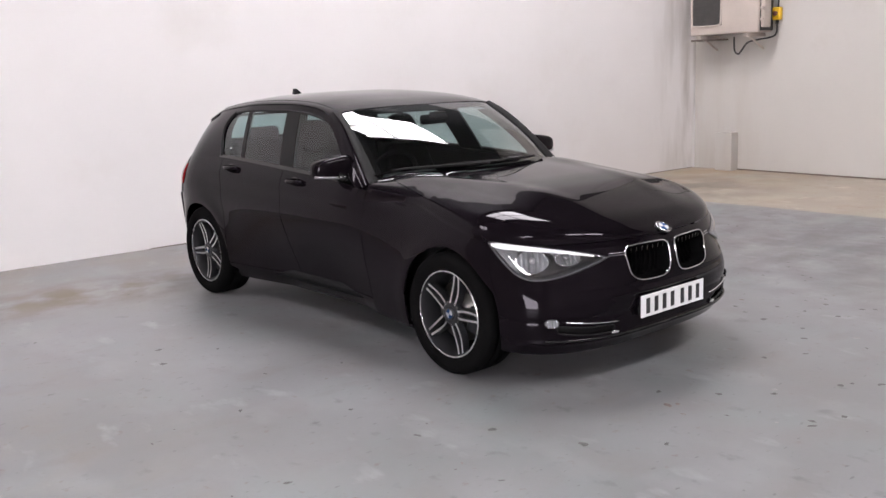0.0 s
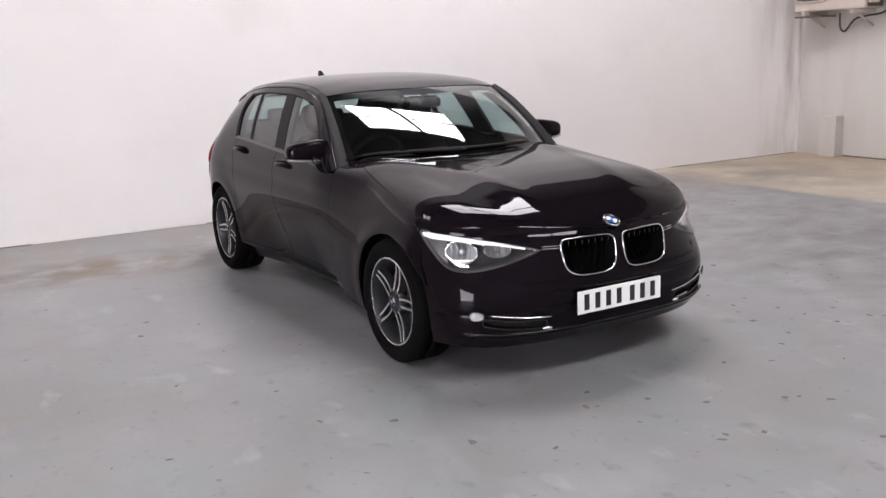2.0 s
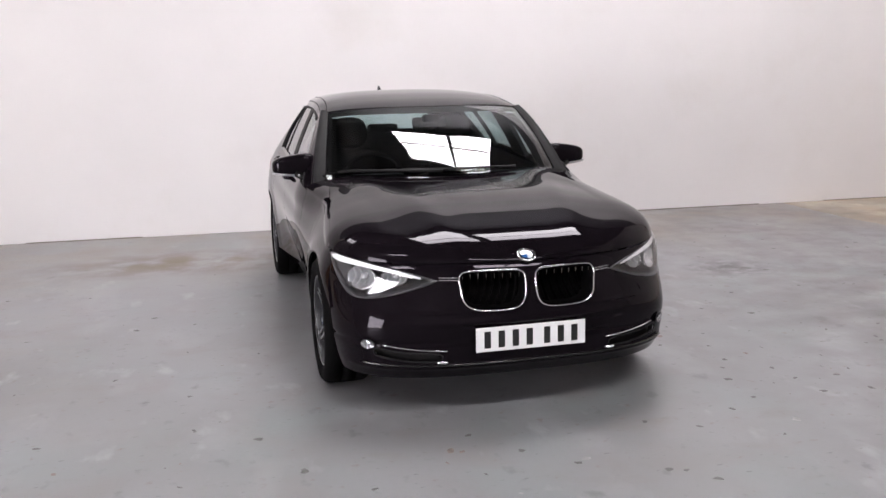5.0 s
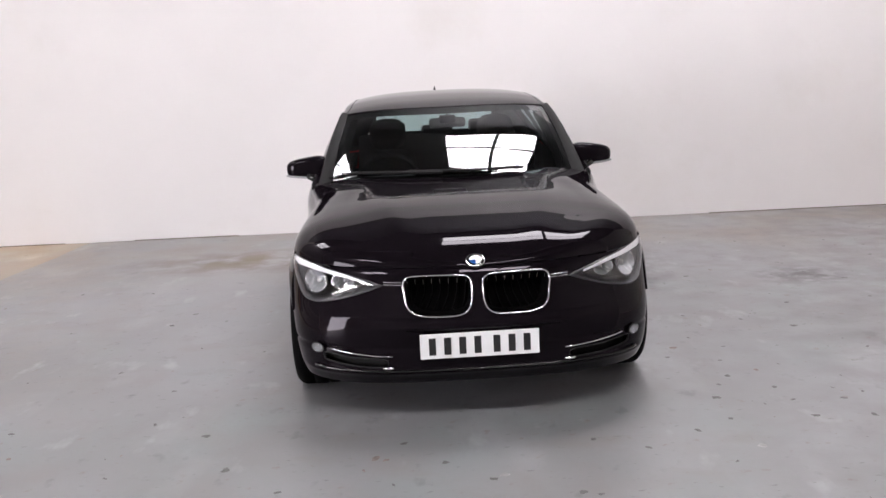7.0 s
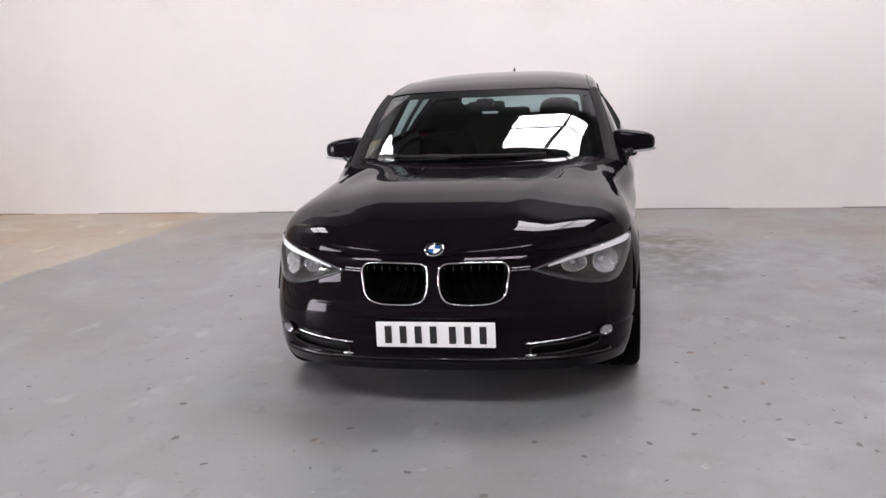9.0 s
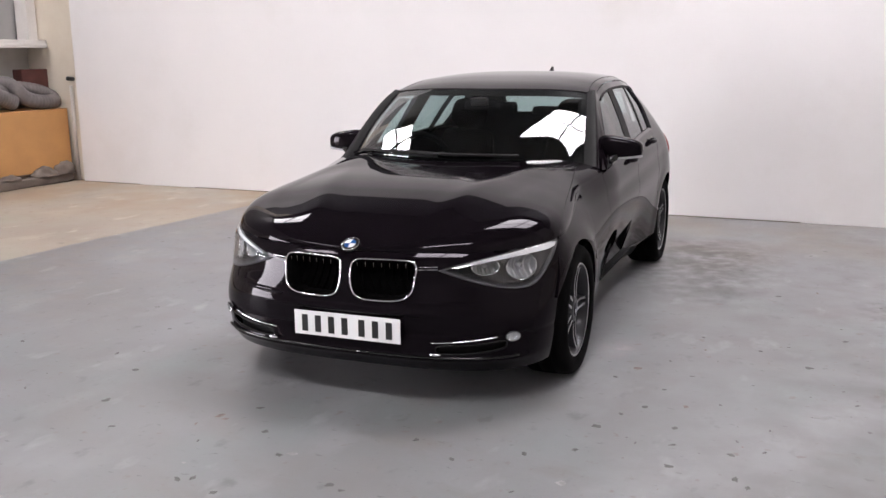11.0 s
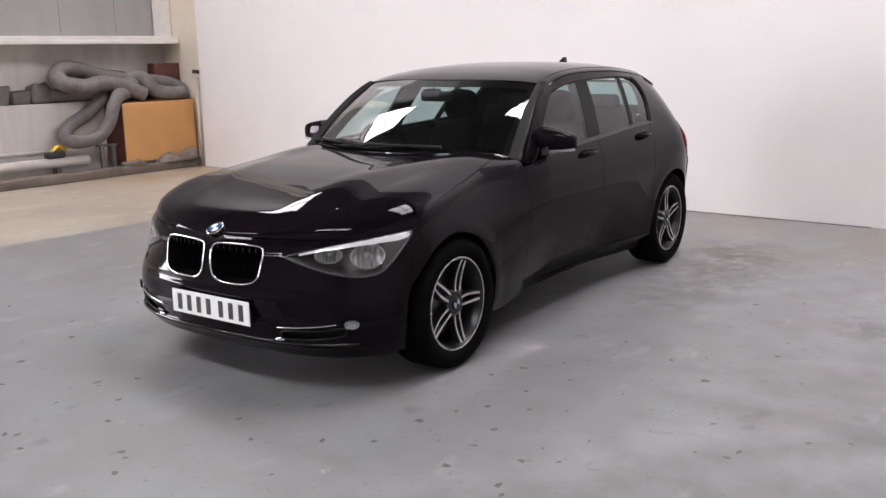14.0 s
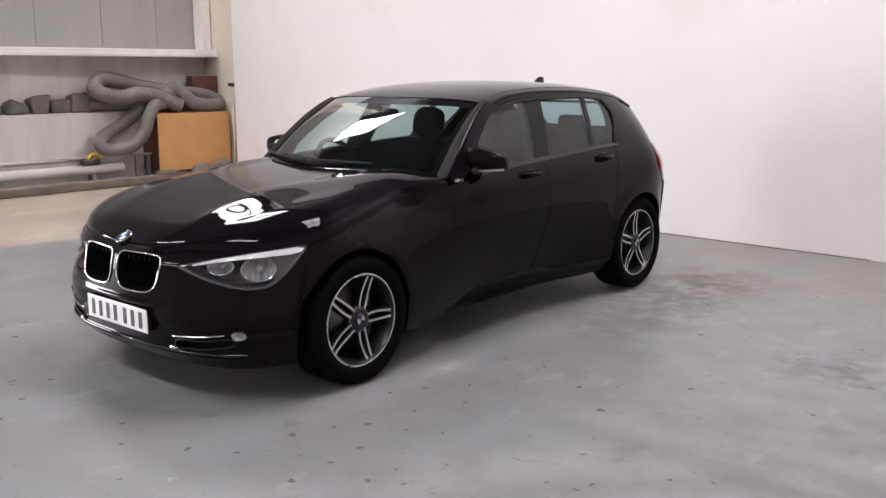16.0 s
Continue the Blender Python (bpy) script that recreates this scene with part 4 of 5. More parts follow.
# ---- front details ----
for s in (1, -1):
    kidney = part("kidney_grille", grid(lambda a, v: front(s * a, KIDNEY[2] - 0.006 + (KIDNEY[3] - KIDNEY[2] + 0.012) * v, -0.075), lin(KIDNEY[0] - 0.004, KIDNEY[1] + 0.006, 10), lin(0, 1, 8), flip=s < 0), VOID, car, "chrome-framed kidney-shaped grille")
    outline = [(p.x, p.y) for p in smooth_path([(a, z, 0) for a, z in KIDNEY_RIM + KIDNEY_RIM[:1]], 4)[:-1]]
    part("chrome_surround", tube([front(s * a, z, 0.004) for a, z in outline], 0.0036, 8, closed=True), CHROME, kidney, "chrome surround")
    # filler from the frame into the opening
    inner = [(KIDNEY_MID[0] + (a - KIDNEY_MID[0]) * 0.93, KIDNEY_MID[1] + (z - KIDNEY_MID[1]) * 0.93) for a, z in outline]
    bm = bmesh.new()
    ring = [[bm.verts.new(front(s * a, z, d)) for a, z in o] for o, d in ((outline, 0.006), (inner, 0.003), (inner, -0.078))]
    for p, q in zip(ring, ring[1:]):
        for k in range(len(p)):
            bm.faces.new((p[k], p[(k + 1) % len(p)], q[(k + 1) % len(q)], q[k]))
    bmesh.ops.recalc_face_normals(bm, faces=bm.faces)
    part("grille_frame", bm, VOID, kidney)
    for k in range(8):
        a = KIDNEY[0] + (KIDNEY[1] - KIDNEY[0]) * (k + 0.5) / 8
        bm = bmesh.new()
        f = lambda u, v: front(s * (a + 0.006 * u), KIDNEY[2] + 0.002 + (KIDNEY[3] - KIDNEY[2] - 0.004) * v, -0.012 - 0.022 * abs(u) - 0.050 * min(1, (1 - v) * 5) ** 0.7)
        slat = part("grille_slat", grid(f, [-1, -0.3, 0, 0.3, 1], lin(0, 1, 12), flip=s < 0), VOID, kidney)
        # small steel bar painting the highlight at the slat's top
        tip = [front(s * a, KIDNEY[3] - 0.012 - 0.020 * t, -0.007 - 0.010 * t) for t in lin(0, 1, 5)]
        part("slat_highlight", tube(tip, lambda t: 0.0021 * (1 - 0.75 * t), 6), STEEL, slat, "small bright bar for the slat's top highlight")
    # side intake with bright bar and fog lamp
    intake = part("side_intake", grid(lambda a, v: front(s * a, 0.252 + 0.08 * v, -0.035), lin(0.20, 0.54, 14), lin(0, 1, 5), flip=s < 0), MATT_BLACK, car)
    slot = smooth_path([(a, z, 0) for a, z in INTAKE + INTAKE[:1]], 5)[:-1]
    part("intake_frame", tube([front(s * p.x, p.y, 0.0) for p in slot], 0.004, 8, closed=True), MATT_BLACK, intake)
    part("bright_bar", tube([front(s * a, 0.312 + 0.030 * ((a - 0.195) / 0.28) ** 1.3, 0.003) for a in lin(0.195, 0.475, 12)], lambda t: 0.0034, 8), CHROME, car, "slim bright bar")
    bowl = lambda k, out, deep: (lambda u, v: front(s * (0.556 + k * 0.039 * v * math.cos(2 * math.pi * u)), 0.342 + k * 0.020 * v * math.sin(2 * math.pi * u), out - deep * (1 - v * v) + (0.0022 * math.cos(16 * v * math.cos(2 * math.pi * u)) if deep > 0 else 0)))
    fog = part("fog_lamp", grid(bowl(1.0, 0.014, 0.010), lin(0, 1, 36), lin(0.001, 1, 10)), FOG_SILVER, car, "small oval fog lamp", smooth=False)
    part("fog_glass", grid(bowl(1.0, 0.016, -0.004), lin(0, 1, 24), lin(0.001, 1, 6)), LAMP_GLASS, fog)
    part("fog_surround", tube([bowl(1.02, 0.010, 0)(u, 1) for u in lin(0, 1, 28)[:-1]], 0.003, 6, closed=True), MATT_BLACK, fog)
    part("lower_lip", tube([front(s * a, 0.247 + 0.02 * a * a, 0.010) for a in lin(0.0, 0.60, 24)], 0.006, 6), GLOSS_BLACK, car)
    part("intake_tip", tube([front(s * a, 0.262 + 0.01 * (a - 0.2), 0.010) for a in lin(0.195, 0.235, 5)], lambda t: 0.004 + 0.005 * math.sin(math.pi * t), 8), CHROME, car, "small bright corner")
    for z in (0.634, 0.624):
        part("bright_strip", tube([front(s * a, z + 0.03 * (a - 0.24), 0.0012) for a in lin(0.236, 0.300, 5)], 0.0015, 6), ALLOY, car)
    part("washer_cap", grid(lambda u, v: front(s * (0.46 + 0.02 * u), 0.515 + 0.012 * v, 0.003), lin(-1, 1, 4), lin(-1, 1, 4), flip=s < 0), PAINT, car)

# roundel
eye_c = Vector((0, -0.680, top_z(0, -0.680) + 0.004))
badge = part("bonnet_badge", lathe([(0.041, -0.006), (0.041, 0.004), (0.038, 0.007), (0.027, 0.007)], 40), GLOSS_BLACK, car, "round badge with blue and white centre")
AXIS = Matrix.Rotation(radians(-90), 4, "Y")
badge.matrix_basis = Matrix.Translation(eye_c) @ Matrix.Rotation(radians(30), 4, "X") @ AXIS
part("badge_rim", lathe([(0.041, 0.003), (0.0415, 0.006), (0.0385, 0.008), (0.037, 0.006)], 40), CHROME, badge)
bm = lathe([(0.027, 0.0068), (0.0001, 0.009)], 40)
for f in bm.faces:
    c = f.calc_center_median()
    f.material_index = 1 if c.y * c.z > 0 else 0
part("badge_centre", bm, [BADGE_BLUE, BADGE_WHITE], badge, "blue and white quarters")

# number plate, with bars for its characters
plate = part("number_plate", box(-0.256, 0.256, -0.7455, -0.7405, 0.305, 0.415, 0.002), PLATE_WHITE, car, "white rectangular plate with black marks", smooth=False)
for x in (-0.182, -0.117, -0.052, 0.013, 0.095, 0.160, 0.225):
    x -= 0.0215
    part("plate_bar", box(x - 0.015, x + 0.015, -0.7472, -0.7452, 0.321, 0.397, 0.001), PLATE_INK, plate, smooth=False)
part("plate_holder", box(-0.240, 0.240, -0.7405, -0.690, 0.310, 0.406, 0.006), MATT_BLACK, car)


# ---- headlamps ----
def lamp_outline(k):
    """The lamp's outline, scaled by k and smoothed."""
    path = [Vector((a, z, 0)) for a, z in lamp_scaled(k)]
    return smooth_path(path + [path[0]], 4)[:-1]


def lamp_sheet(s, k, outs, ks):
    bm = bmesh.new()
    path = lamp_outline(k)
    rings = []
    for out, kk in zip(outs, ks):
        rings.append([bm.verts.new(front(s * (LAMP_MID[0] + (p.x - LAMP_MID[0]) * kk), LAMP_MID[1] + (p.y - LAMP_MID[1]) * kk, out)) for p in path])
    for a, b in zip(rings, rings[1:]):
        for i in range(len(a)):
            bm.faces.new((a[i], a[(i + 1) % len(a)], b[(i + 1) % len(b)], b[i]))
    bm.faces.new(rings[-1])
    bmesh.ops.recalc_face_normals(bm, faces=bm.faces)
    return bm


def lamp_disc(s, a0, z0, ra, rz, outs, ks, n=36, facet=0.0):
    bm = bmesh.new()
    rings = [[bm.verts.new(front(s * (a0 + ra * kk * math.cos(2 * math.pi * i / n)), z0 + rz * kk * math.sin(2 * math.pi * i / n), o + facet * math.cos(20 * kk * math.cos(2 * math.pi * i / n)))) for i in range(n)] for o, kk in zip(outs, ks)]
    for a, b in zip(rings, rings[1:]):
        for i in range(n):
            bm.faces.new((a[i], a[(i + 1) % n], b[(i + 1) % n], b[i]))
    bm.faces.new(rings[-1])
    bmesh.ops.recalc_face_normals(bm, faces=bm.faces)
    return bm


for s in (1, -1):
    lamp = part("headlamp", lamp_sheet(s, 1.0, (-0.02, 0.003, 0.005, -0.03, -0.06), (1.0, 1.0, 0.955, 0.93, 0.80)), LAMP_GREY, car, "clear teardrop headlamp with twin reflectors")
    rim = lamp_sheet(s, 1.0, (-0.004, 0.0055, 0.0045, -0.012), (1.0, 0.985, 0.93, 0.915))
    rim.faces.remove(max(rim.faces, key=lambda f: len(f.verts)))
    part("lamp_rim", rim, LAMP_PANEL, lamp, "satin grey rim round the lens")
    for a0, z0, ra, rz in ((0.638, 0.619, 0.074, 0.051), (0.476, 0.629, 0.054, 0.033)):
        steps = lin(1, 0.04, 12)
        bowl = part("reflector", lamp_disc(s, a0, z0, ra, rz, [-0.016 - 0.045 * (1 - k * k) for k in steps], steps, n=64, facet=0.0055), LAMP_SILVER, lamp, "fluted silver reflector", smooth=False)
        part("reflector_rim", tube([front(s * (a0 + ra * 1.03 * math.cos(t)), z0 + rz * 1.03 * math.sin(t), -0.013) for t in lin(0, 2 * math.pi, 40)[:-1]], 0.0024, 6, closed=True), CHROME, bowl)
        part("bulb_cover", lamp_disc(s, a0, z0, ra * 0.20, rz * 0.26, (-0.055, -0.036, -0.032), (1.0, 0.95, 0.5)), ALLOY, bowl)
    lamp_top = spline([(0.36, 0.640), (0.45, 0.661), (0.55, 0.679), (0.65, 0.693), (0.75, 0.7035), (0.85, 0.709)])
    lamp_bottom = spline([(0.69, 0.552), (0.74, 0.588), (0.80, 0.645), (0.85, 0.700)])

    def brow(u, v):
        a = 0.365 + 0.480 * u
        return front(s * a, lamp_top(a) - (0.013 + 0.018 * u ** 1.3 * (1 - max(0, u - 0.85) * 4.5)) * (1 - v), 0.005 - 0.004 * (1 - v))

    def panel(u, v):
        b = 0.705 + 0.135 * v
        z0, z1 = max(lamp_bottom(b), 0.556), lamp_top(b) - 0.018
        return front(s * (b + 0.004 * math.sin(math.pi * u)), z0 + (max(z1, z0 + 0.001) - z0) * u, -0.010 - 0.012 * (1 - v))

    part("light_brow", grid(brow, lin(0, 1, 30), lin(0, 1, 4), flip=s < 0), BROW_WHITE, lamp, "bright brow strip")
    part("side_panel", grid(panel, lin(0, 1, 10), lin(0, 1, 10), flip=s < 0), LAMP_PANEL, lamp, "smooth satin grey outer panel")
    cover = part("lamp_cover", lamp_sheet(s, 0.985, (0.004, 0.010, 0.012), (1.0, 0.93, 0.6)), LAMP_GLASS, lamp, "clear lens")
    cover.visible_shadow = False

# ---- mirrors, handles ----
for k, s in enumerate((1, -1)):
    def shell(u, v, s=s):
        t, p = 2 * math.pi * u, math.pi * (v - 0.5)
        sup = lambda q, e: math.copysign(abs(q) ** e, q)
        x = sup(math.cos(p), 0.55) * sup(math.cos(t), 0.6) * 0.122
        y = sup(math.cos(p), 0.55) * sup(math.sin(t), 0.7) * 0.060
        z = sup(math.sin(p), 0.6) * 0.076
        k = (x + 0.122) / 0.244
        z = z * (1 - 0.34 * k) - 0.010 * k
        y += 0.030 * k
        return Vector((s * (0.846 + x), 0.945 + y, 1.000 + z))
    mirror = part("door_mirror", grid(shell, lin(0, 1, 32), lin(0, 1, 20), flip=s < 0), PAINT, car, "black door mirror with repeater strip")
    pts = [(s * (0.846 + x), 0.945 - 0.060 * (1 - (x / 0.132) ** 4) + 0.030 * (x + 0.122) / 0.244, 0.943 + 0.010 * (x / 0.122)) for x in lin(-0.05, 0.120, 14)]
    part("repeater_strip", tube(pts, 0.0065, 8), LAMP_SILVER, mirror, "silver indicator strip")
    part("mirror_glass", box(s * 0.845 - 0.09, s * 0.845 + 0.09, 1.005, 1.011, 0.962, 1.032, 0.002), CHROME, mirror, smooth=False)
    part("mirror_foot", tube([(s * 0.77, 0.90, 0.925), (s * 0.80, 0.90, 0.935), (s * 0.84, 0.91, 0.955)], 0.022, 10), GLOSS_BLACK, mirror)
    for host, y0 in ((front_doors, 1.385), (rear_doors, 2.205)):
        z0 = belt(y0) - 0.058
        bar = [(s * (half(y, z0) + d), y, z0 + 0.004) for y, d in zip(lin(y0 - 0.085, y0 + 0.085, 8), (0.004, 0.022, 0.030, 0.033, 0.033, 0.033, 0.030, 0.022, 0.004))]
        part("door_handle", tube(bar, 0.014, 10), PAINT, host[k])
        cup = lambda u, v: Vector((s * (half(y0 + 0.055 * v * math.cos(2 * math.pi * u), z0) + 0.0025), y0 + 0.055 * v * math.cos(2 * math.pi * u), z0 + 0.032 * v * math.sin(2 * math.pi * u)))
        part("handle_recess", grid(cup, lin(0, 1, 20), lin(0.001, 1, 4), flip=s > 0), GLOSS_BLACK, host[k])

# ---- cabin ----
part("dashboard", grid(lambda a, v: Vector((a * 0.66, 0.56 + 0.52 * v + 0.16 * a * a * (1 - v), 0.885 + 0.02 * math.sin(math.pi * v) - 0.25 * max(0, v - 0.75) * 2)), lin(-1, 1, 20), lin(0, 1, 12)), CABIN, car)
part("instrument_hood", box(-0.56, -0.20, 0.74, 0.90, 0.85, 0.935, 0.035, seg=3), CABIN, car)
wheel_path = [(-0.37 + 0.185 * math.cos(t), 1.03 + 0.062 * math.sin(t) * -1, 0.875 + 0.172 * math.sin(t)) for t in lin(0, 2 * math.pi, 40)[:-1]]
steer = part("steering_wheel", tube(wheel_path, 0.016, 8, closed=True), VOID, car)
part("steering_boss", box(-0.44, -0.30, 0.98, 1.05, 0.83, 0.92, 0.03), CABIN, steer)
for a in (0, 180, 270):
    t = radians(a)
    part("steering_spoke", tube([(-0.37, 1.025, 0.875), (-0.37 + 0.18 * math.cos(t), 1.03 - 0.06 * math.sin(t), 0.875 + 0.168 * math.sin(t))], 0.018, 6), VOID, steer)


def pad(w, d, h):
    """A rounded cushion about the origin."""
    sup = lambda q, e: math.copysign(abs(q) ** e, q)

    def f(u, v):
        t, p = 2 * math.pi * u, math.pi * (v - 0.5)
        r = sup(math.cos(p), 0.7)
        return Vector((w * r * sup(math.cos(t), 0.7), d * r * sup(math.sin(t), 0.7), h * sup(math.sin(p), 0.75)))

    return grid(f, lin(0, 1, 28), lin(0, 1, 18))


def seat(x0, y0, w, name):
    base = part(name, box(x0 - w, x0 + w, y0 - 0.28, y0 + 0.26, 0.36, 0.56, 0.06, seg=3), CLOTH, car)
    bm = box(-w, w, -0.06, 0.06, 0.0, 0.56, 0.05, seg=3)
    for v in bm.verts:
        v.co.x *= 1 - 0.34 * max(0, v.co.z - 0.25) / 0.31
    back = part("seat_back", bm, CLOTH, base)
    back.matrix_basis = Matrix.Translation((x0, y0 + 0.24, 0.48)) @ Matrix.Rotation(radians(-20), 4, "X")
    rest = part("headrest", pad(0.125, 0.058, 0.105), CLOTH, base)
    rest.matrix_basis = Matrix.Translation((x0, y0 + 0.45, 1.115)) @ Matrix.Rotation(radians(-14), 4, "X")
    for d in (-0.05, 0.05):
        part("headrest_post", tube([(x0 + d, y0 + 0.425, 0.95), (x0 + d, y0 + 0.44, 1.05)], 0.007, 6), CHROME, base)


seat(-0.37, 1.42, 0.25, "front_seat")
seat(0.37, 1.42, 0.25, "front_seat")
bench = part("rear_bench", box(-0.60, 0.60, 1.98, 2.40, 0.38, 0.58, 0.05, seg=3), CLOTH, car)
bm = box(-0.60, 0.60, -0.06, 0.06, 0, 0.585, 0.04, seg=3)
back = part("bench_back", bm, CLOTH, bench)
back.matrix_basis = Matrix.Translation((0, 2.38, 0.52)) @ Matrix.Rotation(radians(-20), 4, "X")
for x in (-0.36, 0.0, 0.36):
    bm = box(x - 0.12, x + 0.12, 2.52, 2.60, 1.04, 1.16 + (0 if x else -0.03), 0.03, seg=3)
    part("rear_headrest", bm, CLOTH, bench)
part("interior_mirror", box(-0.11, 0.11, 1.04, 1.075, 1.185, 1.245, 0.02), CABIN, car)
part("sensor_pod", box(-0.05, 0.05, 0.985, 1.05, 1.215, 1.262, 0.014, seg=3), MATT_BLACK, car)
part("mirror_stem", tube([(0, 1.055, 1.23), (0, 1.03, 1.262)], 0.012, 8), CABIN, car)
part("headlining", grid(lambda a, v: Vector((a * 0.55, 1.22 + 1.66 * v, roof_at(a * 0.55, 1.22 + 1.66 * v) - 0.03)), lin(-1, 1, 16), lin(0, 1, 12)), HEADLINER, car)
for x in (-0.30, 0.30):
    part("sun_visor", box(x - 0.19, x + 0.19, 1.20, 1.34, 1.285, 1.298, 0.006), HEADLINER, car)
for s in (1, -1):
    part("door_lining", grid(lambda y, v: Vector((s * (half(y, 0.6) - 0.10), y, 0.30 + (belt(y) - 0.32) * v)), lin(0.75, 2.7, 16), lin(0, 1, 4)), CABIN, car)
for s in (1, -1):
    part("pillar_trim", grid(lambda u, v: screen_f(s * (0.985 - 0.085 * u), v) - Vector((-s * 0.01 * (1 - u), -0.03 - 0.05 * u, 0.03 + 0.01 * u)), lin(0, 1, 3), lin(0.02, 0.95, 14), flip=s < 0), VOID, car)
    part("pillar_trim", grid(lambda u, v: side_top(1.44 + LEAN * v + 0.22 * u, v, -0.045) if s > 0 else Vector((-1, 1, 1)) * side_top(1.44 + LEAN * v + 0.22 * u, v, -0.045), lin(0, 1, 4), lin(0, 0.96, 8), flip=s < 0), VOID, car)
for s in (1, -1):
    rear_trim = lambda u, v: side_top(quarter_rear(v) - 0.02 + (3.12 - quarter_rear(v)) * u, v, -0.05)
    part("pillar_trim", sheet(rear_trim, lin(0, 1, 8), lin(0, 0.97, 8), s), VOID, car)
part("cabin_floor", box(-0.76, 0.76, 0.50, 3.1, 0.24, 0.30), CABIN, car)
part("parcel_shelf", box(-0.56, 0.56, 2.58, 3.16, 0.90, 0.92, 0.005), CABIN, car)

# ---- left bay ----
def hose(name, pts, r, label):
    path = smooth_path(pts, 14)
    n = len(path) - 1
    return tagged(part(name, tube(path, lambda t: r * (1 + 0.035 * math.sin(t * n * 2.2)), 14), HOSE_GREY), label, "hose", "grey hoses on the ledge")


tagged(part("beam", box(LEFT_X, -7.34, -2.6, 4.80, 1.665, 1.740, 0.008), LEDGE_WHITE, smooth=False), "white painted horizontal steel beam on the wall", "beam", kind="structure")
tagged(part("beam_lip", box(-7.36, -7.32, -2.6, 4.79, 1.640, 1.690, 0.006), LEDGE_WHITE, smooth=False), "white lip along the beam's lower edge", "beam", kind="structure")
for y in (-1.2, 0.5, 1.55, 2.44, 3.31, 4.1):
    tagged(part("cladding_joint", box(LEFT_X, LEFT_X + 0.012, y - 0.012, y + 0.012, 1.79, ROOF_Z, 0.004), WALL_GREY, smooth=False), "raised vertical seam between wall sheets", "seam", kind="structure")
tagged(part("bay_post", box(-7.68, -7.48, 4.66, 4.80, 1.740, ROOF_Z, 0.006), LEDGE_WHITE, smooth=False), "white painted upright post above the beam", "post", kind="structure")
tagged(part("bay_pillar", box(LEFT_X, -6.81, 4.82, WALL_Y + 0.5, 0.0, ROOF_Z, 0.01), CREAM_POST, smooth=False), "cream painted pillar beside the white wall", "pillar", kind="structure")
tagged(part("low_wall", box(LEFT_X, -7.48, -2.4, 3.70, 0.0, 0.935, 0.012), WALL_DUSTY, smooth=False), "low off-white wall with a dusty top", "wall", kind="structure")
tagged(part("kerb", box(-7.18, -7.00, -2.4, 4.72, 0.0, 0.11, 0.02, seg=3), TIMBER), "dusty dark timber kerb along the bay", "kerb", kind="structure")

hose("flexible_hose", [(-7.44, 3.95, 1.20), (-7.45, 3.62, 1.25), (-7.45, 3.33, 1.33), (-7.42, 3.10, 1.35), (-7.36, 2.98, 1.26), (-7.29, 3.03, 1.17), (-7.26, 3.26, 1.12), (-7.26, 3.53, 1.16), (-7.26, 3.78, 1.12), (-7.24, 3.96, 1.05), (-7.22, 4.10, 0.99)], 0.098, "thick grey flexible hose folded in a heap")
hose("flexible_hose", [(-7.32, 3.72, 1.02), (-7.34, 3.98, 1.14), (-7.38, 4.26, 1.16), (-7.38, 4.58, 1.12), (-7.32, 4.74, 1.05), (-7.23, 4.70, 0.99), (-7.18, 4.48, 0.99), (-7.20, 4.27, 1.04), (-7.32, 4.10, 1.22), (-7.44, 3.90, 1.14)], 0.092, "thick grey flexible hose lying across others")
hose("flexible_hose", [(-7.26, 3.84, 1.02), (-7.16, 3.68, 1.00), (-7.12, 3.57, 0.87), (-7.12, 3.49, 0.68), (-7.14, 3.35, 0.52), (-7.18, 3.13, 0.46), (-7.22, 2.98, 0.48), (-7.26, 2.95, 0.56), (-7.32, 3.07, 0.66), (-7.37, 3.31, 0.77), (-7.40, 3.52, 0.90), (-7.46, 3.72, 1.04)], 0.082, "thick grey flexible hose hanging in a loop")
hose("flexible_hose", [(-7.58, 2.98, 1.02), (-7.52, 3.25, 1.03), (-7.50, 3.60, 1.02), (-7.50, 4.00, 1.03), (-7.52, 4.40, 1.03), (-7.54, 4.70, 1.02)], 0.085, "thick grey flexible hose at the back of the heap")
for k, (y, w, h) in enumerate(((1.58, 0.30, 0.14), (1.93, 0.26, 0.15), (2.23, 0.23, 0.22), (2.49, 0.22, 0.16), (2.73, 0.26, 0.22), (1.25, 0.28, 0.18), (0.85, 0.3, 0.15))):
    bm = box(-7.68, -7.51, y, y + w, 0.936, 0.936 + h, 0.03, seg=2)
    for v in bm.verts:
        v.co += Vector((0, 1, 1)) * 0.07 * noise.noise(v.co * 7) * (1 if v.co.z > 0.95 else 0)
    tagged(part("rubble_block", bm, RAG_GREY, smooth=False), "rough dirty grey block on the low wall", "block", "grey blocks on the low wall")

crate = thing("board_crate", "tan board box standing against the bay wall", "box")
part("front_board", box(-7.09, -7.07, 3.66, 4.77, 0.15, 0.885, 0.003), BOARD, crate, smooth=False)
part("side_board", box(-7.58, -7.09, 3.66, 3.68, 0.15, 0.885, 0.003), DARK_RED, crate, "dark brown side", smooth=False)
part("side_board", box(-7.58, -7.09, 4.75, 4.77, 0.15, 0.885, 0.003), DARK_RED, crate, smooth=False)
part("top_board", box(-7.58, -7.07, 3.66, 4.77, 0.885, 0.900, 0.003), BOARD, crate, smooth=False)
part("base", box(-7.56, -7.11, 3.70, 4.73, 0.0, 0.15, 0.006), TIMBER, crate, smooth=False)
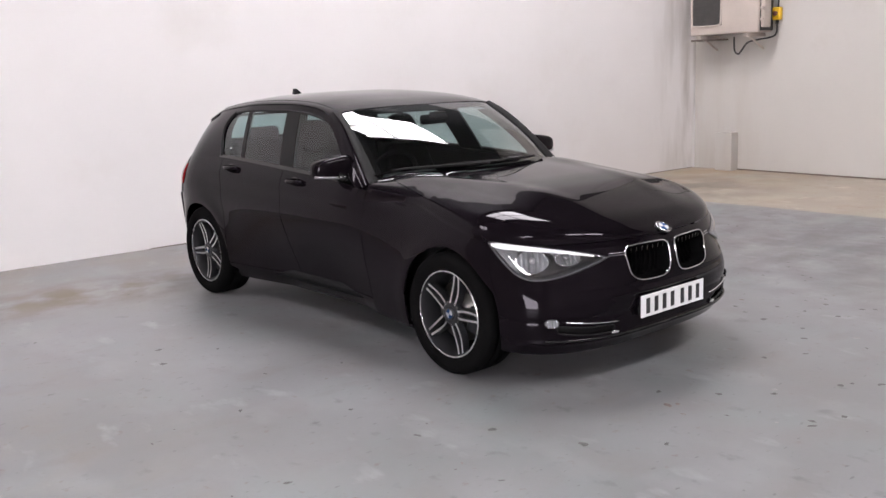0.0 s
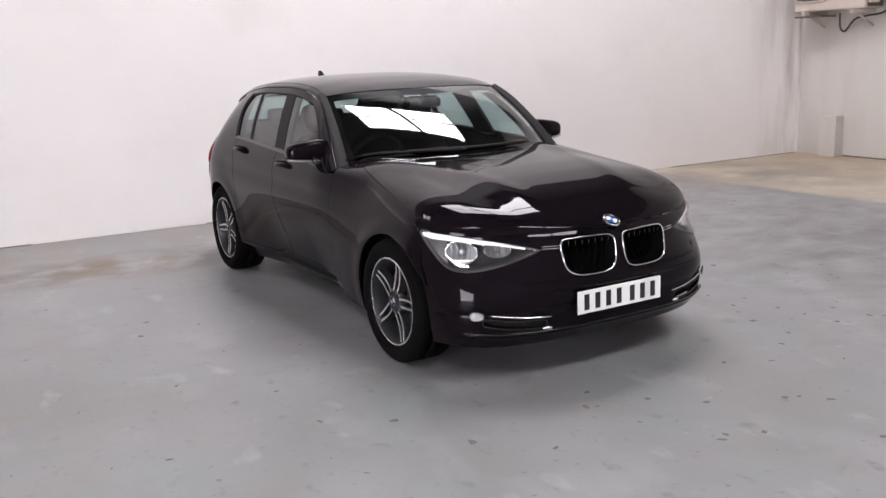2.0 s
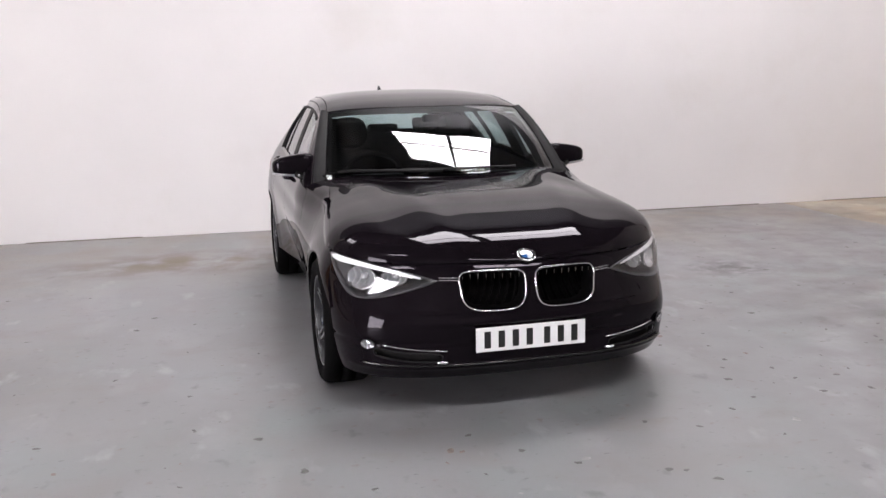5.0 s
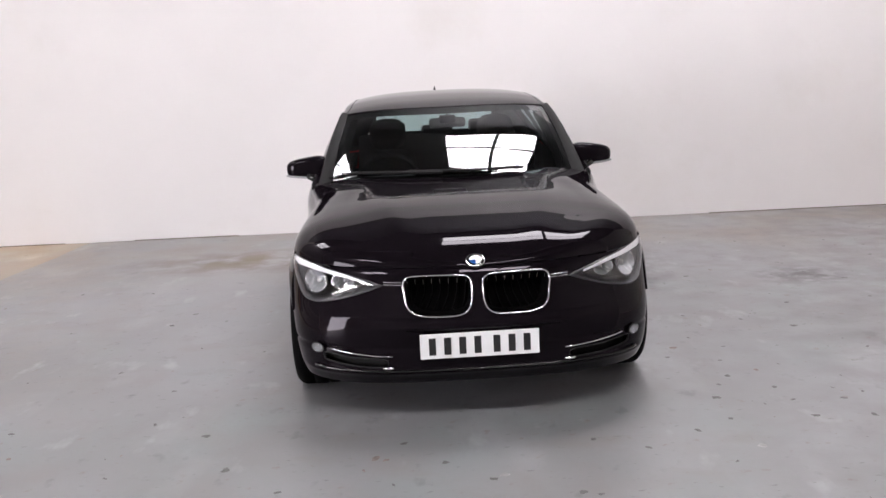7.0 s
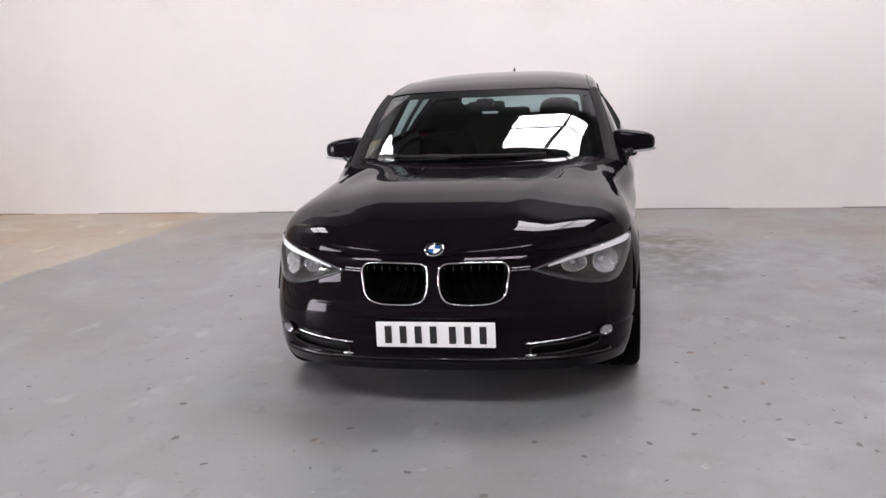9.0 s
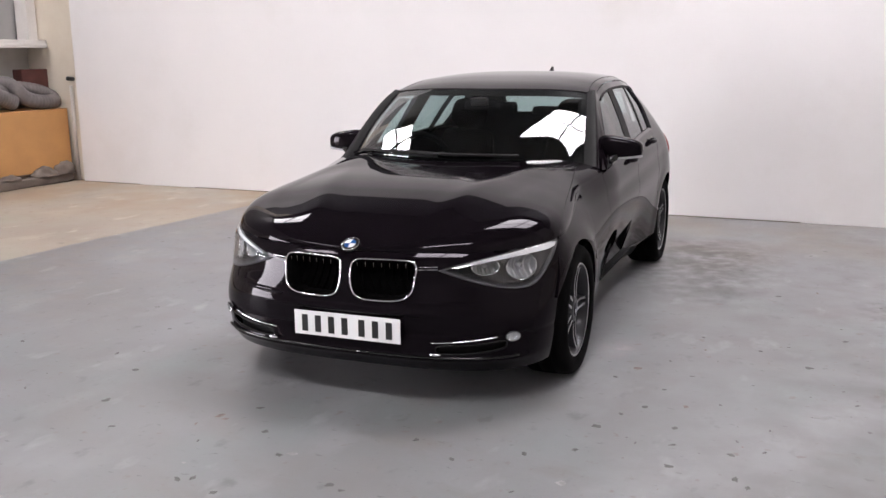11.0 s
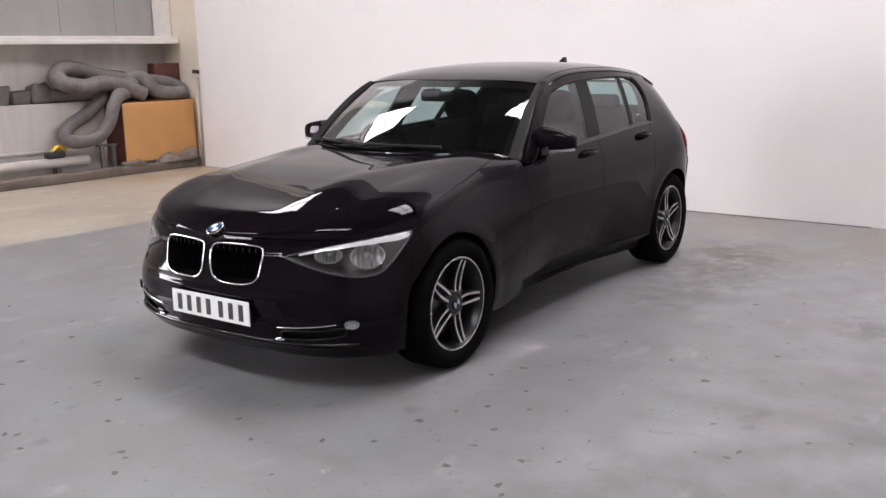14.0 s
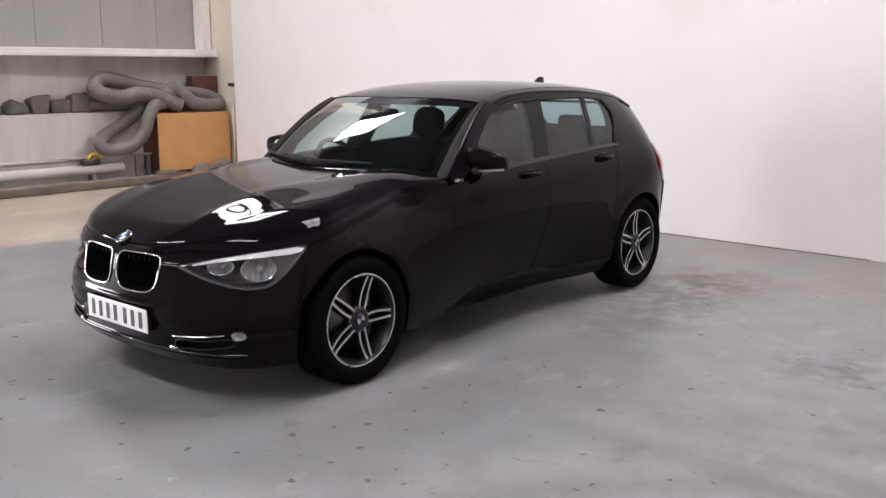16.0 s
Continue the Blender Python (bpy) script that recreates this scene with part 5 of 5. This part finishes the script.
tagged(part("red_box", box(-7.56, -7.40, 4.42, 4.86, 1.13, 1.385, 0.012), DARK_RED), "dark red box behind the hoses", "box")
bench_legs = thing("steel_stand", "small dark steel stand under the hoses", "stand")
for y in (3.40, 3.56):
    part("leg", box(-7.26, -7.22, y, y + 0.05, 0.0, 0.37, 0.004), RAG_GREY, bench_legs, smooth=False)
part("rail", box(-7.28, -7.22, 3.36, 3.64, 0.37, 0.395, 0.004), RAG_GREY, bench_legs, smooth=False)
tagged(part("floor_pipe", tube([(-7.30, -2.4, 0.225), (-7.30, -1, 0.225), (-7.30, 3.25, 0.225)], 0.062, 18), PIPE_WHITE), "off-white pipe running along the low wall", "pipe")
tagged(part("thin_pipe", tube([(-7.46, -2.4, 0.355), (-7.46, 3.0, 0.355)], 0.022, 12), PIPE_WHITE), "thin off-white pipe above a thicker one", "pipe")
for y in (-2.0, -0.4, 1.4, 2.8):
    tagged(part("pipe_support", box(-7.36, -7.24, y, y + 0.05, 0.0, 0.165, 0.004), TIMBER, smooth=False), "small block carrying the pipe", "block", "pipe supports")
tool = thing("yellow_clamp", "small yellow and black clamp lying on a pipe", "clamp")
part("jaw", box(-7.36, -7.24, 2.70, 2.93, 0.282, 0.36, 0.02, seg=3), CABLE, tool)
part("grip", tube(smooth_path([(-7.30, 2.78, 0.35), (-7.30, 2.86, 0.42), (-7.30, 2.97, 0.37)], 6), 0.022, 8), YELLOW, tool, "yellow grip")
tagged(part("white_conduit", tube([(-7.00, 4.796, 0.0), (-7.00, 4.796, 1.18)], 0.022, 12), PIPE_WHITE), "thin white conduit on the pillar", "conduit")
tagged(part("wall_bolt", tube([(-6.98, 4.82, 1.26), (-6.96, 4.71, 1.27)], 0.026, 10), CABLE), "dark bolt end on the pillar", "bolt")

for x, y, r, h in ((-7.06, 4.30, 0.16, 0.10), (-7.02, 4.58, 0.12, 0.13), (-7.08, 3.75, 0.14, 0.06)):
    bm = bmesh.new()
    bmesh.ops.create_icosphere(bm, subdivisions=3, radius=1.0)
    for v in bm.verts:
        k = 1 + 0.45 * noise.noise(v.co * 2.3 + Vector((x * 7, y * 3, 0))) + 0.2 * noise.noise(v.co * 6)
        v.co = Vector((x + v.co.x * r * 0.7 * k, y + v.co.y * r * 1.3 * k, 0.112 + max(-0.01, v.co.z * h * k)))
    tagged(part("debris_lump", bm, TIMBER), "ragged lump of dusty debris on the kerb", "debris", "debris on the kerb")

# ---- right corner ----
ac = thing("air_conditioner", "cream outdoor air-conditioning unit on wall brackets", "air conditioner")
AX, AY0, AY1, AZ = 7.080, 3.48, 4.53, 1.83
part("casing", box(AX, 7.400, AY0, AY1, AZ, AZ + 0.72, 0.02, seg=3), UNIT_CREAM, ac)
part("fan_panel", box(AX - 0.006, AX + 0.01, AY1 - 0.50, AY1 - 0.03, AZ + 0.12, AZ + 0.66, 0.003), UNIT_DARK, ac, "dark square fan opening", smooth=False)
part("fan_frame", tube(smooth_path([(AX - 0.008, y, z) for y, z in ((AY1 - 0.49, AZ + 0.17), (AY1 - 0.49, AZ + 0.60), (AY1 - 0.44, AZ + 0.65), (AY1 - 0.09, AZ + 0.65), (AY1 - 0.04, AZ + 0.60), (AY1 - 0.04, AZ + 0.17), (AY1 - 0.09, AZ + 0.12), (AY1 - 0.44, AZ + 0.12), (AY1 - 0.49, AZ + 0.17))], 5)[:-1], 0.012, 8, closed=True), UNIT_CREAM, ac)
part("drip_tray", box(AX - 0.01, 7.36, AY1 - 0.42, AY1 - 0.02, AZ - 0.075, AZ - 0.052, 0.006), TIMBER, ac, "rusty drip tray", smooth=False)
for k in range(9):
    z = AZ + 0.15 + 0.058 * k
    part("grille_bar", box(AX - 0.012, AX - 0.006, AY1 - 0.49, AY1 - 0.04, z, z + 0.012, 0.002), UNIT_DARK, ac, smooth=False)
# dark sheet stands in for the shade on the casing's end
part("end_shade_sheet", box(AX + 0.03, 7.380, AY0 - 0.02, AY0, AZ + 0.02, AZ + 0.68, 0.004), UNIT_DARK, ac, "dark sheet for the shade on the unit's end", smooth=False)
for y in (AY0 + 0.12, AY1 - 0.22):
    bracket = part("bracket", box(7.020, 7.440, y, y + 0.05, AZ - 0.05, AZ - 0.004, 0.004), UNIT_CREAM, ac, smooth=False)
    part("brace", tube([(7.120, y + 0.025, AZ - 0.05), (7.430, y + 0.025, AZ - 0.20)], 0.014, 8), UNIT_CREAM, bracket)
cover = part("valve_cover", box(AX + 0.02, AX + 0.17, AY0 - 0.075, AY0 - 0.018, AZ + 0.06, AZ + 0.50, 0.015, seg=3), UNIT_CREAM, ac, "cream pipe cover")
for z in (0.16, 0.30):
    part("valve", tube([(AX + 0.03, AY0 - 0.05, AZ + z), (AX - 0.012, AY0 - 0.05, AZ + z)], 0.022, 10), UNIT_CREAM, cover)
switch = thing("isolator_switch", "yellow isolator switch with dark knob on the wall", "switch")
part("switch_box", box(7.360, 7.440, 3.36, 3.47, 1.98, 2.14, 0.015, seg=3), YELLOW, switch)
part("knob", tube([(7.360, 3.415, 2.06), (7.335, 3.415, 2.06)], 0.03, 12), DARK_RED, switch, "dark red knob")
part("gland", tube([(7.400, 3.415, 1.98), (7.400, 3.415, 1.93)], 0.02, 10), CABLE, switch)
tagged(part("power_cable", tube(smooth_path([(7.400, 3.415, 1.95), (7.400, 3.42, 1.82), (7.390, 3.48, 1.77), (7.320, 3.62, 1.745), (7.220, 3.72, 1.71), (7.160, 3.78, 1.60), (7.140, 3.81, 1.57), (7.120, 3.85, 1.62), (7.120, 3.86, 1.79)], 8), 0.012, 8), CABLE), "black cable looping from switch to unit", "cable")
tagged(part("supply_cable", tube([(7.420, 3.415, 2.13), (7.420, 3.415, 3.4), (7.420, 3.42, 5.1)], 0.012, 8), CABLE), "black cable running up the wall", "cable")
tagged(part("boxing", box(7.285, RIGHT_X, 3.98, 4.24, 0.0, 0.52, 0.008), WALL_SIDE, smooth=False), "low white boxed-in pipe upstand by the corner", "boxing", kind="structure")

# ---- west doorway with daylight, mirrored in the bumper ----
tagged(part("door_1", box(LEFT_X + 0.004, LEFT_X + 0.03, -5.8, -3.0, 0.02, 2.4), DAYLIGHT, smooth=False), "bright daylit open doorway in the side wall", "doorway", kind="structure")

# ---- floor marks ----
MARKS = [(-0.43, -1.04, 1), (0.66, -1.06, 0), (0.03, -1.28, 0), (-1.02, -1.08, 0), (1.53, -0.11, 0), (-2.34, 0.17, 0), (-1.53, 1.27, 0), (2.63, 1.65, 0), (1.39, -0.44, 0), (1.84, 2.09, 1), (2.44, 1.89, 0), (2.57, 0.21, 0),
         (1.33, 2.57, 0), (2.23, -0.17, 0), (1.41, -0.61, 0), (-0.78, -1.31, 0), (1.02, 0.08, 0), (1.07, -0.8, 0), (0.96, -1.23, 0), (-0.32, -0.9, 0), (-1.98, -0.86, 1), (-1.46, -0.54, 0), (2.25, -0.1, 0), (-1.87, 1.23, 0)]
MARKS += [(x, y, 0) for x, y in ((-0.35, -1.29), (0.46, -0.95), (0.90, -0.91), (1.15, -0.37), (1.23, -0.25), (1.75, -0.32), (1.75, -0.55), (1.63, -0.62), (1.67, -0.83), (1.43, -0.81), (2.12, -0.19), (1.62, 0.74), (1.86, 0.55),
                                 (1.22, 0.41), (-0.20, -1.60), (-0.01, -1.64), (0.40, -1.45), (1.09, -0.54), (-2.10, -0.57), (0.48, -1.55), (-0.15, -1.57), (0.34, -1.43), (-1.50, -0.08), (-1.88, 0.27), (0.33, -1.92), (-0.15, -1.11))]
MARKS += [(0.07, -1.25, 2), (1.10, -1.10, 2), (-0.27, -1.48, 2), (0.98, 0.46, 2), (-0.47, -1.15, 1), (1.09, 0.24, 1), (-0.39, -1.06, 1)]
SEEN = len(MARKS)
rng = random.Random(4)
for k in range(170):
    x, y = rng.uniform(-3.4, 4.6), rng.uniform(-3.2, 3.8)
    if -1.1 < x < 1.15 and -1.75 < y < 3.5:
        continue
    MARKS.append((x, y, 1 if rng.random() < 0.2 else 0))
for k in range(110):
    MARKS.append((rng.uniform(1.15, 4.0), rng.uniform(-1.6, 3.6), 1 if rng.random() < 0.25 else 0))
for mat, kind, name, label in ((CHIP_DARK, 0, "floor_chips", "small dark chips and scuffs in the floor paint"), (CHIP_RED, 1, "floor_spots", "small reddish worn spots in the floor paint"), (CHIP_PALE, 2, "floor_scuffs", "small pale scuffs in the floor paint")):
    bm = bmesh.new()
    for i, (x, y, k) in enumerate(MARKS):
        if k != kind:
            continue
        big = i < SEEN
        n, r, lean = 9, (rng.uniform(0.012, 0.025) if big else 0.005 + 0.018 * rng.random() ** 3), rng.uniform(0.35, 1.0)
        turn = rng.uniform(0, 3.14)
        ring = []
        for j in range(n):
            t = 2 * math.pi * j / n
            q = r * rng.uniform(0.5, 1.2)
            a, b = q * math.cos(t), q * lean * math.sin(t)
            ring.append(bm.verts.new((x + a * math.cos(turn) - b * math.sin(turn), y + a * math.sin(turn) + b * math.cos(turn), 0.0022)))
        bm.faces.new(ring)
    tagged(part(name, bm, mat, smooth=False), label, "floor marks", kind="stuff")

# thin dark strips painting the wall foot's dirt line and shadow gap
for x0, x1 in ((-6.8, -5.93), (-5.1, -3.9), (-3.2, -2.15), (-0.6, 1.6), (2.6, 4.4), (5.2, 7.4)):
    tagged(part("baseboard", box(x0, x1, WALL_Y - 0.004, WALL_Y - 0.001, 0.001, 0.008), TIMBER, smooth=False), "thin dark strip of dirt and gap shade at the wall foot", "baseboard", kind="structure")
tagged(part("baseboard", box(RIGHT_X - 0.006, RIGHT_X - 0.001, -4.0, 4.05, 0.001, 0.020), TIMBER, smooth=False), "thin dark strip of dirt and gap shade at the side wall foot", "baseboard", kind="structure")
